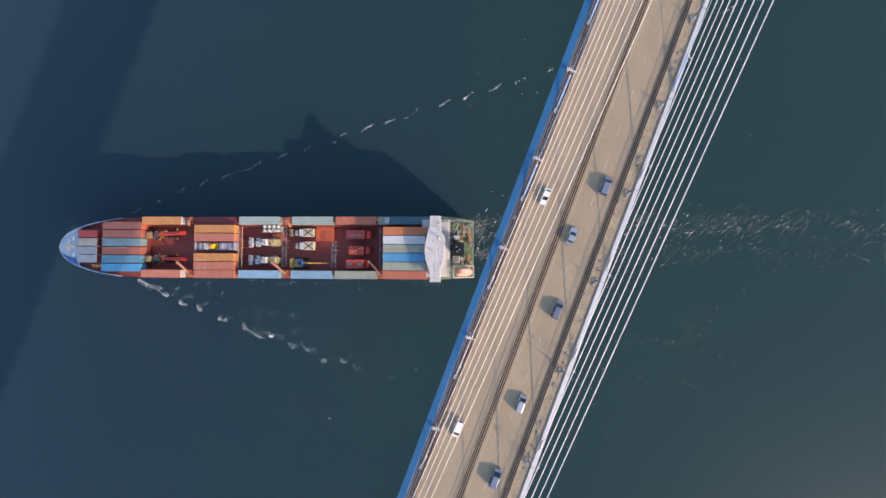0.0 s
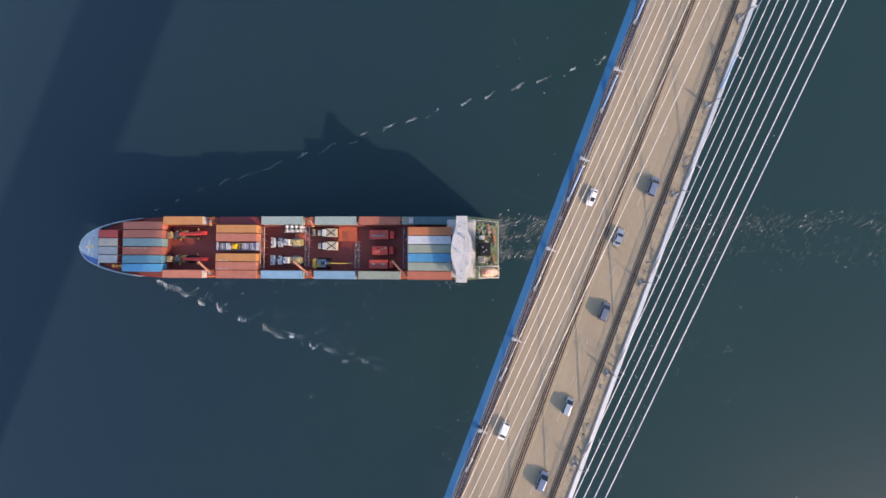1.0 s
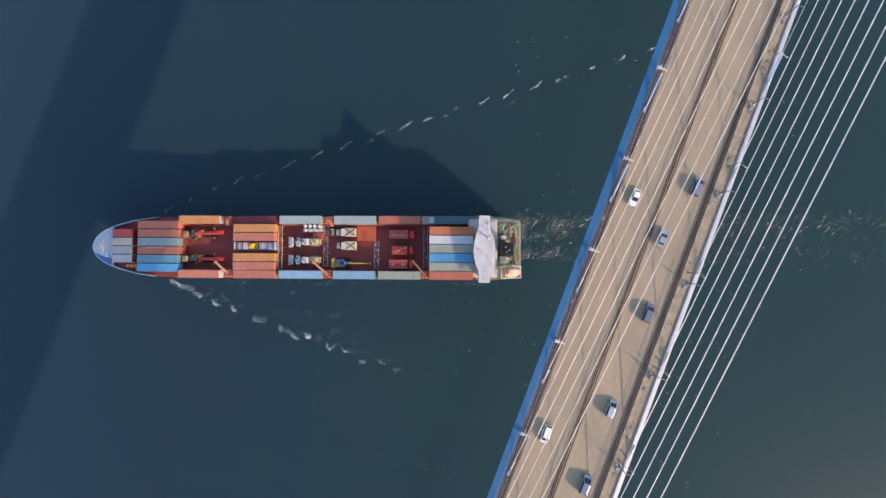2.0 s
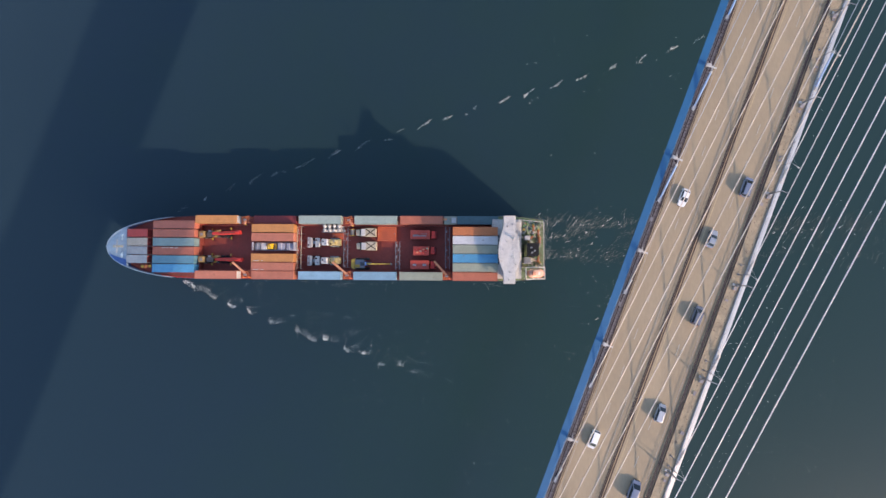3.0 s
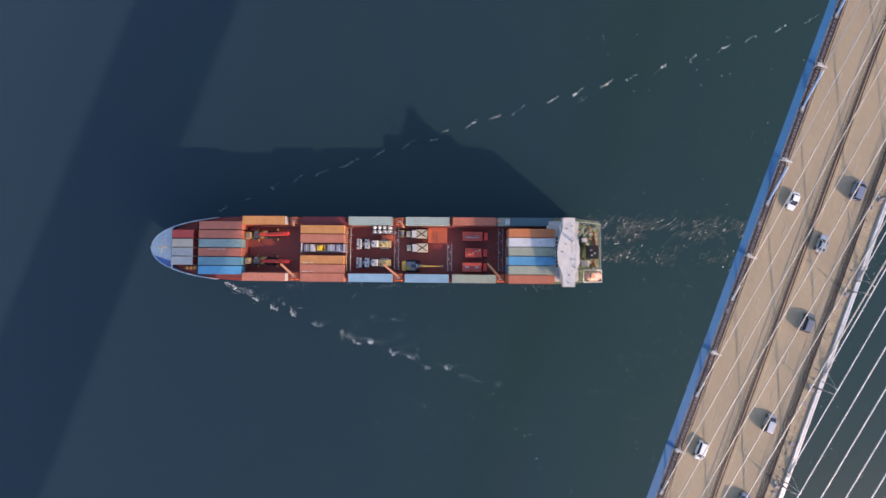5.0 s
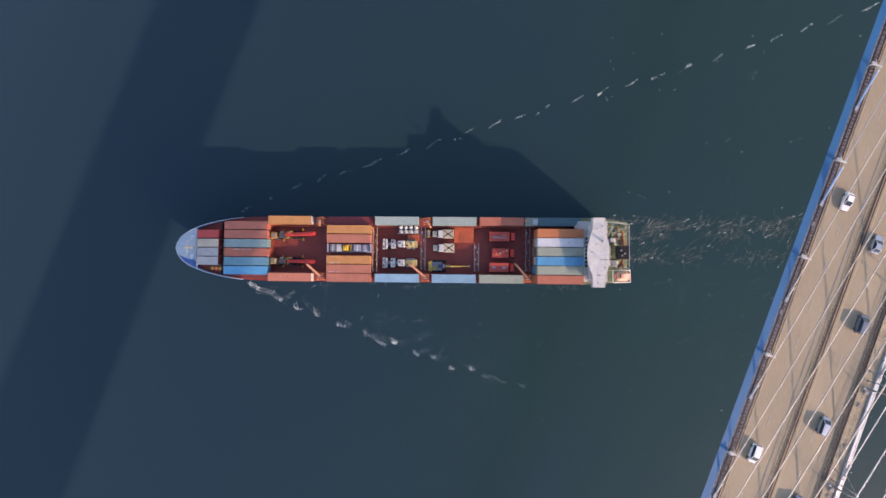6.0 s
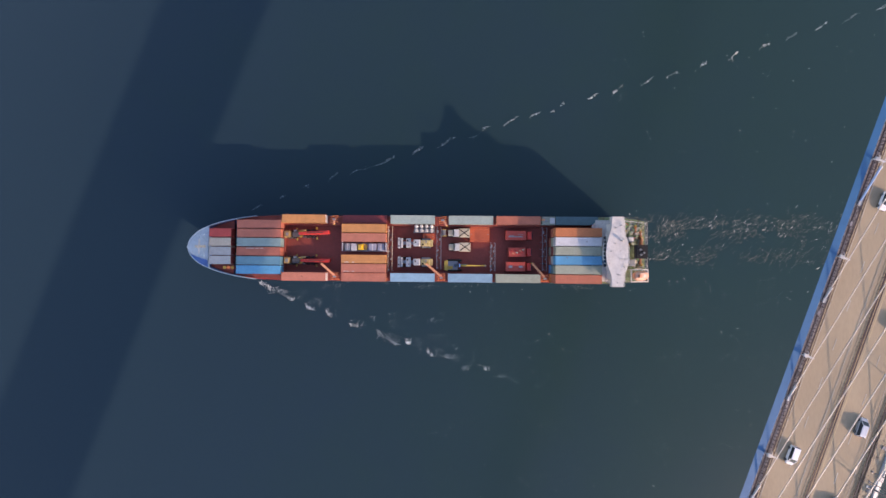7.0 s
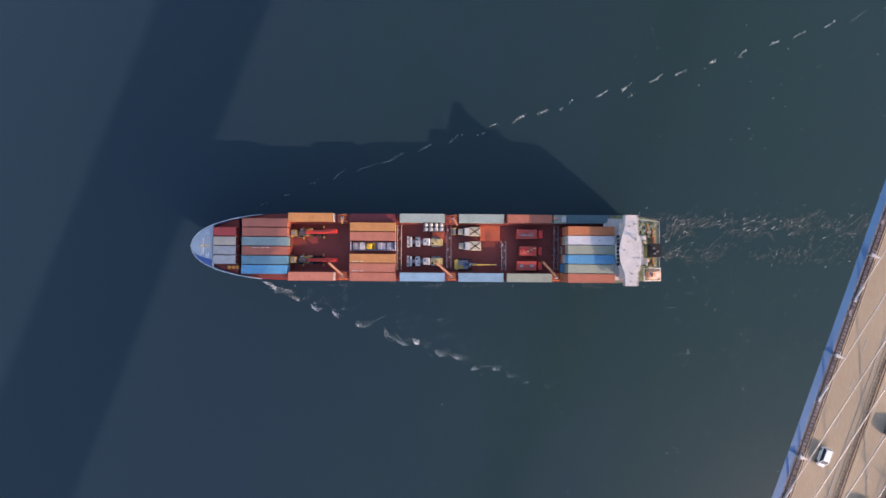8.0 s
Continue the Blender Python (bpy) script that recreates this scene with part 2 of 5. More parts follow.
XS = [-122.29, -122.2, -122.0, -121.75, -121.4, -120.5, -119.2, -117.5, -115.5, -113.3, -110.6, -110.4, -107, -103, -99, -95, -85, -70, -55, -40, -25, -9.1, -8.9, -6, -3, 0, 2, 3.2, 3.7]
cargo_ship = thing("cargo_ship", "blue-hulled container ship with red-oxide cargo deck under way on the sea", "ship", pose(0, 0, 0))
bm = bmesh.new()
rings = []
for x in XS:
    top = deck_height(x)
    levels = [top, top - 1.2, 2.0, 0.0, -2.0, -4.2, -6.2, -8.5]
    ring = [bm.verts.new((x if z > -1 else max(x, -122.28 + 0.42 * (7 - z) + 0.02), s * max(0.02, half_breadth(x, z)), z)) for s in (1, -1) for z in (levels if s == 1 else levels[::-1])]
    rings.append(ring)
for a, b in zip(rings, rings[1:]):
    for i in range(len(a) - 1):
        bm.faces.new((a[i], a[i + 1], b[i + 1], b[i]))
bm.faces.new(rings[0]), bm.faces.new(rings[-1][::-1])
bmesh.ops.recalc_face_normals(bm, faces=bm.faces)
hull = part("hull", bm, HULL_BLUE, cargo_ship, "blue painted steel hull")


def deck_plate(name, x0, x1, z, mat, inset=0.12, label="", steps=18, thick=0.12):
    xs = [x0 + (x1 - x0) * i / steps for i in range(steps + 1)]
    side = [(x, max(0.03, half_breadth(x, z) - inset)) for x in xs]
    return part(name, prism([(x, -y) for x, y in side] + [(x, y) for x, y in side[::-1]], z - thick, z), mat, cargo_ship, label)


deck_plate("forecastle_deck", -116.7, -110.4, 5.4, DECK_RED, 0.15, "dark red forecastle deck")
bm = bmesh.new()
rows = []
for i in range(15):
    x = -122.22 + 5.67 * (i / 14) ** 1.8
    y = max(0.05, half_breadth(x, 6.9) - 0.2)
    z = deck_height(x) + 0.55
    rows.append([bm.verts.new((x, s * y, z + 0.28 * (1 - s * s))) for s in (-1, -0.6, -0.2, 0.2, 0.6, 1)] + [bm.verts.new((x, s * y, z - 0.5)) for s in (1, -1)])
for a, q in zip(rows, rows[1:]):
    for i in range(8):
        bm.faces.new((a[i], a[(i + 1) % 8], q[(i + 1) % 8], q[i]))
bm.faces.new(rows[0]), bm.faces.new(rows[-1][::-1])
bmesh.ops.recalc_face_normals(bm, faces=bm.faces)
part("whaleback", bm, BOW_GREY, cargo_ship, "smooth pale blue-grey bow cover")
bm = bmesh.new()
rows = []
for i in range(13):
    x = -121.2 + 4.62 * i / 12
    y = half_breadth(x, 6.9)
    z = deck_height(x) + 0.66
    wide = 1.9 * math.sin(math.pi * (0.08 + 0.42 * i / 12))
    rows.append([bm.verts.new((x, -(y - 0.24), z)), bm.verts.new((x, -(y - 0.24 - wide), z + 0.14 * wide))])
for a, q in zip(rows, rows[1:]):
    bm.faces.new((a[0], q[0], q[1], a[1]))
bmesh.ops.solidify(bm, geom=list(bm.faces), thickness=-0.05)
part("margin_plate", bm, BOW_BLUE, cargo_ship, "bright blue painted margin of the bow")
deck_plate("cargo_deck", -110.4, -9.0, 3.6, DECK_RED, 0.2, "worn red-oxide cargo deck")
deck_plate("poop_deck", -9.0, 3.6, 8.2, DECK_GREEN, 0.15, "scuffed green poop deck")
# raised side strips on which the outer rows stand
for s in (1, -1):
    xs = [-109.8, -107, -104, -100, -96, -80, -60, -40, -20, -9.2]
    line = [(x, s * (half_breadth(x, 5) - 0.14)) for x in xs]
    inner = [(x, s * min(6.45, half_breadth(x, 5) - 1.0)) for x in xs]
    ring = line + inner[::-1]
    part("side_strip", prism(ring[::-1] if s > 0 else ring, 3.6, 5.38), DECK_RED, cargo_ship, "red-oxide side coaming")
# bulwark along the bow
for s in (1, -1):
    bm = bmesh.new()
    xs = [-122.28, -122.18, -121.95, -121.6, -120.8, -119.6, -118, -116, -113.8, -111, -108, -104]
    rows = []
    for x in xs:
        y = half_breadth(x, 6.6)
        lo, hi = deck_height(x) - 0.3, deck_height(x) + (0.85 if x < -110.5 else 0.9)
        rows.append([bm.verts.new((x, s * (y + d), z)) for d, z in ((0.0, lo), (0.03, hi), (-0.16, hi), (-0.14, lo))])
    for a, b in zip(rows, rows[1:]):
        for i in range(4):
            bm.faces.new((a[i], a[(i + 1) % 4], b[(i + 1) % 4], b[i]))
    bm.faces.new(rows[0]), bm.faces.new(rows[-1][::-1])
    bmesh.ops.recalc_face_normals(bm, faces=bm.faces)
    part("bulwark", bm, BOW_GREY, cargo_ship, "pale blue-grey bow bulwark")

# ---- containers ----
def corrugated(length):
    """A container's body: corrugated sides, closed end and roof."""
    bm = bmesh.new()
    n = int(length / 0.21) // 2 * 2 + 1
    w, h = 1.13, 2.52
    cols = []
    for i in range(n + 1):
        x = -length / 2 + 0.06 + (length - 0.12) * i / n
        d = 0.03 if i % 4 in (0, 1) else 0.0
        cols.append([bm.verts.new(c) for c in ((x, -w + d, 0.1), (x, -w + d, h), (x, -w + 0.06, h + 0.03 - 0.12 * d), (x, w - 0.06, h + 0.03 - 0.12 * d), (x, w - d, h), (x, w - d, 0.1))])
    for a, b in zip(cols, cols[1:]):
        for i in range(5):
            bm.faces.new((a[i], b[i], b[i + 1], a[i + 1]))
    bm.faces.new(cols[0]), bm.faces.new(cols[-1][::-1])
    bmesh.ops.recalc_face_normals(bm, faces=bm.faces)
    return bm


def frame_bars(length):
    """Corner posts, rails and corner castings."""
    bm = bmesh.new()
    e = length / 2
    for y in (-1.1, 1.1):
        for z in (0.08, 2.51):
            box(bm, -e + 0.16, e - 0.16, y - 0.05, y + 0.05, z - 0.07, z + 0.06)
        for x in (-e + 0.09, e - 0.09):
            box(bm, x - 0.08, x + 0.08, y - 0.05, y + 0.05, 0.15, 2.45)
            for z in (0.08, 2.52):
                box(bm, x - 0.09, x + 0.09, y - 0.06, y + 0.06, z - 0.08, z + 0.08)
    for x in (-e + 0.08, e - 0.08):
        for z in (0.08, 2.51):
            box(bm, x - 0.06, x + 0.06, -1.04, 1.04, z - 0.07, z + 0.06)
    return bm


def door_leaf(length):
    bm = solid(length / 2 - 0.05, length / 2 + 0.0, 0.02, 1.05, 0.17, 2.43, 0.01)
    for y in (0.3, 0.8):
        rod(bm, (length / 2 + 0.02, y, 0.15), (length / 2 + 0.02, y, 2.45), 0.025, 5)
    return bm


CONTAINER = {}


def container(x0, y, top, colour, length=12.19, door="", flip=False, group="containers on the deck", note="on the deck"):
    """A container that begins at x0, centred on y, with its roof at that height."""
    words = {"salmon": "faded salmon-red", "brick": "brick-red", "tan": "tan-orange", "rose": "faded, shade-darkened rose-red", "maroon": "dark maroon", "sage": "grey-green", "pale": "pale grey-green", "slate": "shade-darkened slate blue-green", "steel": "shade-darkened steel-blue",
             "sky": "light blue", "blue": "bright blue", "azure": "azure blue", "teal": "shade-darkened teal", "white": "off-white", "grey": "light grey", "beige": "beige-grey", "red": "red",
             "orange": "orange", "lilac": "lilac-grey"}[colour]
    key = (colour, length, door)
    m = pose(x0 + length / 2, y, top - 2.59, 0, 0, 180 if flip else 0)
    size = "forty-foot" if length > 10 else "twenty-foot"
    if key in CONTAINER:
        return tagged(copy_thing(CONTAINER[key], m), f"{words} corrugated {size} shipping container {note}", group=group)
    ob = thing("shipping_container", f"{words} corrugated {size} shipping container {note}", "container", m, group)
    part("body", corrugated(length), BOX_PAINT[colour], ob)
    part("corner_frame", frame_bars(length), BOX_PAINT[colour], ob)
    leaf = part("door", door_leaf(length), BOX_PAINT[door or colour], ob, f"{door} door leaf" if door else "")
    place("door", leaf.data, ob, f"{door} door leaf" if door else "", pose(0, -1.07, 0))
    CONTAINER[key] = ob
    return ob


TOP = 8.0
# bow row, half length; maroon doors paint the shaded gap behind it dark
for y, c in ((3.95, "red"), (1.4, "beige"), (-1.1, "grey"), (-3.6, "grey")):
    container(-116.1, y, TOP, c, 6.06, "maroon", note="behind the bow")
# first block
for i, c in enumerate(("rose", "rose", "slate", "rose", "steel", "azure")):
    ob = container(-108.45, 6.45 - 2.53 * i, TOP, c, note="in the first block")
    if i == 3:
        for x in (-3.4, -2.3, -0.9, 0.4):
            part("paint_scuff", solid(x, x + 0.9 + 0.25 * math.sin(7 * x), 0.78, 0.93, 2.556, 2.57, 0.004), SHIP_WHITE, ob, "white scuff on the roof")
# second block
for y, c, z in ((8.0, "maroon", 7.0), (5.45, "tan", 8.6), (2.9, "salmon", 8.6), (-3.0, "tan", 8.6), (-5.5, "salmon", 8.6), (-7.98, "salmon", 8.3)):
    ob = container(-79.3, y, z, c, note="in the second block")
    if y in (-3.0, -5.5):
        for x in (-5.4, -4.7, -3.2):
            part("paint_scuff", solid(x, x + 0.6 + 0.2 * math.sin(9 * x), -0.95, -0.78, 2.556, 2.57, 0.004), SHIP_WHITE, ob, "white scuff on the roof")
# outer rows
for x, c, d in ((-96.1, "tan", "white"), (-66.0, "pale", ""), (-49.95, "pale", ""), (-36.85, "brick", ""), (-20.6, "teal", "")):
    container(x, 8.0, TOP, c, door=d, note="in the outer row")
for x, c, d in ((-95.9, "salmon", "white"), (-65.9, "sky", ""), (-50.05, "sky", ""), (-36.9, "sage", "")):
    container(x, -7.98, TOP, c, door=d, note="in the outer row")
# aft block, three high
for i, c in enumerate(("orange", "white", "sage", "azure", "sage", "brick")):
    y = 4.55 - 2.47 * i
    for k, tier in enumerate((c, ("brick", "sage", "maroon", "grey", "teal", "brick")[i], ("maroon", "brick", "sage", "brick", "blue", "tan")[i])):
        container(-21.8, y, 12.6 - 2.6 * k, tier, flip=(i + k) % 2 == 1, note="in the tall aft block")
# platforms that carry the blocks
for name, x0, x1, y0, y1, z in (("hatch_cover", -108.6, -96.0, -6.3, 6.3, 5.38), ("hatch_cover", -79.5, -66.9, -6.35, 6.35, 5.98), ("hatch_cover", -22.3, -9.3, -6.35, 6.35, 4.78)):
    part(name, solid(x0, x1, y0, y1, 3.55, z, 0.05), DECK_RED, cargo_ship)

# ---- superstructure ----
OUT = [(-8.3, -9.5), (-5.35, -9.5), (-5.3, -6.2), (-4.6, -5.2), (-4.2, -3.4), (-4.1, 0.5), (-4.3, 2.6), (-5.2, 4.0), (-5.35, 8.45), (-8.3, 8.45), (-8.3, 5.6), (-9.0, 3.4), (-9.55, 1.4), (-9.75, -1.0), (-9.55, -3.4), (-8.9, -5.2), (-8.3, -6.6)]
house = thing("deckhouse", "off-white stained wheelhouse block with full-width bridge wings on the stern", "deckhouse", pose(0, 0, 0))
part("wing_deck", prism(OUT, 15.5, 15.85, 0.05), SHIP_WHITE, house, "stained off-white bridge roof")
part("lower_house", solid(-10.4, -3.4, -7.6, 7.3, 8.2, 11.8, 0.08), SHIP_WHITE, house)
part("wheelhouse", prism([(x * 0.93 - 0.5, y * 0.80) for x, y in OUT], 11.8, 15.5), SHIP_WHITE, house)

# ---- the bridge ----
BRIDGE = pose(7.681, -2.125, 0, 0, 0, -20.463)
V0, V1, DECK = -230.0, 260.0, 60.9
bridge = thing("bridge", "cable-stayed road bridge with blue fairing and tan roadway", "bridge", BRIDGE, kind="structure")
# unseen underside, made extra deep so that the bridge's shadow falls wider
part("girder", sweep([(-0.9, 60.6), (7.0, 53.9), (11.6, 53.9), (15.6, 60.6)], V0, V1), GIRDER, bridge, "grey steel box girder, deepened to widen its shadow")
part("fairing", sweep([(-2.02, 61.36), (-0.95, 60.45), (-0.8, 60.45), (-0.8, 61.3), (-0.95, 61.4)], V0, V1), FAIR_BLUE, bridge, "blue edge fairing")
part("fairing", sweep([(16.75, 61.1), (16.65, 60.6), (15.95, 60.5), (15.95, 61.2), (16.05, 61.25)], V0, V1), FAIR_PALE, bridge, "pale blue-white edge fairing")
part("walkway", sweep([(-0.8, 60.6), (0.75, 60.6), (0.75, 61.0), (-0.8, 61.0)], V0, V1), WALK_GREY, bridge, "grey service walkway")
part("walkway", sweep([(14.2, 60.6), (15.9, 60.6), (15.9, 61.05), (14.2, 61.05)], V0, V1), CONCRETE, bridge, "dusty tan concrete walkway")
part("roadway", sweep([(0.75, 60.6), (14.2, 60.6), (14.2, 60.86), (7.2, DECK), (0.75, 60.86)], V0, V1), ROAD, bridge, "worn tan-grey roadway")


# ---- stay cables ----
def stay_cable(side, v, i, blue=False):
    u = -0.1 if side == "left" else 16.3
    slope = 0.1668 + 0.00966 * i - 0.00035 * i * i if side == "left" else 0.1815 + 0.00699 * i - 0.00015 * i * i
    lean, run = 0.0324 - 0.00146 * i if side == "left" else -0.0017 - 0.0019 * i, 200.0
    ob = thing("stay_cable", "grey stay cable with blue lower tube at deck edge" if blue else "white sheathed stay cable rising from the bridge deck edge", "cable",
               BRIDGE @ pose(u, v, 61.2), "stay cables of the bridge")
    end = Vector((lean * run, run, slope * run))
    tilt = end.normalized()
    data = bpy.data.curves.new("cable", "CURVE")
    data.dimensions, data.bevel_depth, data.bevel_resolution = "3D", 0.045 if blue else (0.072 if side == "left" else 0.066), 1
    line = data.splines.new("POLY")
    line.points.add(20)
    for i, p in enumerate(line.points):
        p.co = (*(end * (i / 20) - Vector((0, 0, 0.25 * math.sin(math.pi * i / 20)))), 1)
    data.materials.append(CABLE_GREY if blue else CABLE if side == "left" else CABLE_WHITE)
    tagged(new("cable", data)).parent = ob
    long = 5.2 if blue else 1.5
    part("anchor_tube", rod(bmesh.new(), tilt * -0.8, tilt * long, 0.15, 10), CABLE_BLUE if blue else LAMP_WHITE, ob, "blue steel tube" if blue else "")
    part("collar", rod(bmesh.new(), tilt * (long - 0.15), tilt * (long + 0.15), 0.2, 10), LAMP_WHITE, ob)
    part("anchor_block", solid(-0.28, 0.28, -0.8, -0.1, -0.25, 0.15, 0.06), LAMP_WHITE, ob)
    return ob


for i in range(15):
    if i > 0:
        stay_cable("left", -113.8 + 15.36 * i, i, blue=8 <= i <= 10)
    if i < 14:
        stay_cable("right", -89.2 + 15.36 * i, i, blue=i in (8, 9))


# ---- railings and lamps on the bridge ----
R0, R1 = -60.0, 95.0


def railing(u, rails, height, step, rail_mat, label, width=0.06, base=60.9, post_w=0.07):
    ob = thing("guard_rail", label, "railing", BRIDGE @ pose(u, 0, base), "guard rails of the bridge")
    for h, w in rails:
        part("rail", solid(-w / 2, w / 2, R0, R1, h - 0.015, h + 0.015, 0.006), rail_mat, ob)
    me = None
    n = int((R1 - R0) / step)
    for i in range(n + 1):
        y = R0 + (R1 - R0) * i / n
        if me is None:
            post = part("post", solid(-post_w / 2, post_w / 2, -post_w / 2, post_w / 2, 0, height, 0.0), rail_mat, ob, matrix=pose(0, y, 0))
            me = post.data
        else:
            place("post", me, ob, matrix=pose(0, y, 0))
    return ob


for u, h, w, step, label in ((-0.66, 0.55, 0.08, 0.9, "dark brown steel handrail beside the blue fairing"), (-0.3, 0.25, 0.16, 1.3, "dark pipe rail along the service walkway"),
                             (0.1, 0.5, 0.10, 0.56, "dark brown steel guard rail along the service walkway"), (0.34, 0.34, 0.15, 0.56, "dark brown crash barrier along the service walkway"),
                             (0.62, 0.35, 0.09, 0.9, "dark brown low rail at the road's edge"),
                             (6.85, 0.42, 0.13, 0.64, "dark brown steel crash barrier on the median"), (7.2, 0.16, 0.18, 2.56, "dark brown low barrier rail on the median"),
                             (7.55, 0.16, 0.17, 2.56, "dark brown low barrier rail on the median"), (13.4, 0.42, 0.13, 0.64, "dark brown crash barrier beside the walkway"),
                             (13.75, 0.16, 0.17, 2.56, "dark brown low barrier rail beside the walkway"), (14.1, 0.2, 0.15, 2.56, "dark brown steel handrail beside the walkway")):
    railing(u, ((h, w),), h, step, RAIL_DARK, label, post_w=0.045)
rib = None
random.seed(8)
for i in range(270):
    y = R0 + 0.57 * i + random.uniform(-0.15, 0.15)
    m = pose(random.uniform(-0.05, 0.22), y, 0, 0, 0, random.uniform(-9, 9))
    if rib is None:
        rib = part("cross_rib", solid(-0.2, 0.3, -0.035, 0.035, 60.98, 61.06), RAIL_DARK, bridge, "dark cross rib", m).data
    else:
        place("cross_rib", rib, bridge, "", m)
railing(15.85, ((0.9, 0.05), (0.5, 0.04)), 0.9, 2.6, STEEL, "thin grey handrail at the pale fairing")
part("kerb", sweep([(6.5, 60.8), (7.6, 60.8), (7.5, 60.94), (6.6, 60.94)], V0, V1), CONCRETE, bridge, "low dusty median kerb")
part("kerb", sweep([(0.5, 60.8), (0.95, 60.8), (0.92, 61.05), (0.53, 61.05)], V0, V1), CONCRETE, bridge, "sandy road kerb")
part("kerb", sweep([(13.3, 60.8), (14.19, 60.8), (14.19, 60.93), (13.35, 60.93)], V0, V1), CONCRETE, bridge, "dusty road kerb")
for u, w in ((1.15, 0.08), (5.95, 0.06), (8.15, 0.16), (12.9, 0.06)):
    part("edge_line", solid(u - w / 2, u + w / 2, R0 - 60, R1 + 60, 60.87, 60.885 if u < 4 or u > 10 else 60.9), YELLOW_LINE if w > 0.1 else MARKING, bridge, "worn yellowish edge line" if w > 0.1 else "worn pale edge line")
dash = None
for u in (3.75, 10.5):
    for i in range(-9, 16):
        if dash is None:
            dash = part("lane_dash", solid(-0.05, 0.05, -0.9, 0.9, 60.88, 60.905), MARKING, bridge, "faint worn lane dash", pose(u, i * 6.1, 0)).data
        else:
            place("lane_dash", dash, bridge, "", pose(u, i * 6.1, 0))


def tapered_pole(h, r):
    return rod(bmesh.new(), (0, 0, 0), (0, 0, h), r, 9, r * 0.6)


def cable_damper(v, u=15.25):
    """An upright strut on the walkway whose arm clamps the stay cable that passes beside it."""
    ob = thing("cable_damper", "grey steel damper strut between walkway and stay cable", "damper", BRIDGE @ pose(u, v, 61.05), "cable dampers of the bridge")
    part("base_plate", solid(-0.5, 0.45, -0.2, 0.2, 0, 0.14, 0.03), LAMP_WHITE, ob)
    part("cylinder", rod(bmesh.new(), (0, 0, 0.1), (0, 0, 1.35), 0.17, 12, 0.14), STEEL, ob)
    part("piston_rod", rod(bmesh.new(), (0, 0, 1.35), (0, 0, 2.7), 0.085, 9), STEEL, ob)
    part("clamp_arm", rod(bmesh.new(), (0, 0, 2.68), (0.98, 0.0, 2.74), 0.06, 7), STEEL, ob)
    for y in (-0.55, 0.55):
        part("brace", rod(bmesh.new(), (-0.25, y, 0.0), (0, 0, 1.1), 0.045, 6), STEEL, ob)
    part("foot_box", solid(-0.28, 0.28, -0.85, -0.3, 0, 0.3, 0.04), WALK_GREY, ob)
    return ob


def street_lamp(v, u=15.1):
    """Two thin posts with arms that meet in one lamp out over the bridge's edge."""
    ob = thing("street_lamp", "pale steel lamp on twin thin posts with outward arms", "street lamp", BRIDGE @ pose(u, v, 61.05), "lamps of the bridge")
    part("pole", tapered_pole(2.75, 0.075), STEEL, ob)
    part("pole", rod(bmesh.new(), (-0.15, 1.5, 0), (-0.15, 1.5, 2.05), 0.06, 8, 0.045), STEEL, ob)
    part("arm", rod(bmesh.new(), (0, 0, 2.65), (1.2, -0.35, 2.7), 0.025, 7), LAMP_WHITE, ob)
    part("arm", rod(bmesh.new(), (-0.15, 1.5, 1.95), (1.2, -0.35, 2.66), 0.014, 6), LAMP_WHITE, ob)
    part("head", solid(1.02, 1.4, -0.46, -0.24, 2.64, 2.76, 0.03), LAMP_WHITE, ob)
    for x, y in ((0, 0), (-0.15, 1.5)):
        part("foot", solid(x - 0.15, x + 0.15, y - 0.15, y + 0.15, 0, 0.08, 0.01), STEEL, ob)
    return ob


def bracket(v):
    ob = thing("lamp_bracket", "white steel bracket lamp across the service walkway", "bracket", BRIDGE @ pose(0.0, v, 61.0), "bracket lamps of the walkway")
    part("arm", solid(-0.75, 0.8, -0.13, 0.13, 0.75, 0.92, 0.04), LAMP_WHITE, ob)
    for x in (-0.6, 0.35):
        part("leg", solid(x - 0.09, x + 0.09, -0.09, 0.09, 0, 0.78), LAMP_WHITE, ob)
    part("lamp_head", solid(-0.9, -0.25, -0.27, 0.27, 0.85, 1.05, 0.07), LAMP_WHITE, ob)
    part("side_arm", rod(bmesh.new(), (-0.1, 0.1, 0.9), (-0.35, 0.75, 0.85), 0.05, 6), LAMP_WHITE, ob)
    return ob


for i in range(-3, 6):
    bracket(15.36 * i)
    cable_damper(15.12 * i + 0.3)
for v in (-60.4, -45.0, -29.2, -13.7, 2.0, 19.9, 37.9, 55.7, 73.5):
    street_lamp(v)
# low junction boxes and drain sumps along the walkways
random.seed(4)
for i in range(18):
    v = -55 + 7.6 * i + random.uniform(-1, 1)
    ob = thing("junction_box", "small weathered grey box on the bridge walkway", "box", BRIDGE @ pose(random.choice((-0.3, 15.0, 15.3, 14.7)), v, 61.03, 0, 0, random.uniform(-12, 12)), "boxes on the walkways")
    a, b = random.uniform(0.15, 0.32), random.uniform(0.12, 0.3)
    part("case", solid(-a, a, -b, b, 0, 0.13, 0.03), random.choice((CONCRETE, GRIT, WALK_GREY)), ob)
    part("lid", solid(-a - 0.03, a + 0.03, -b - 0.03, b + 0.03, 0.13, 0.16, 0.01), WALK_GREY, ob)


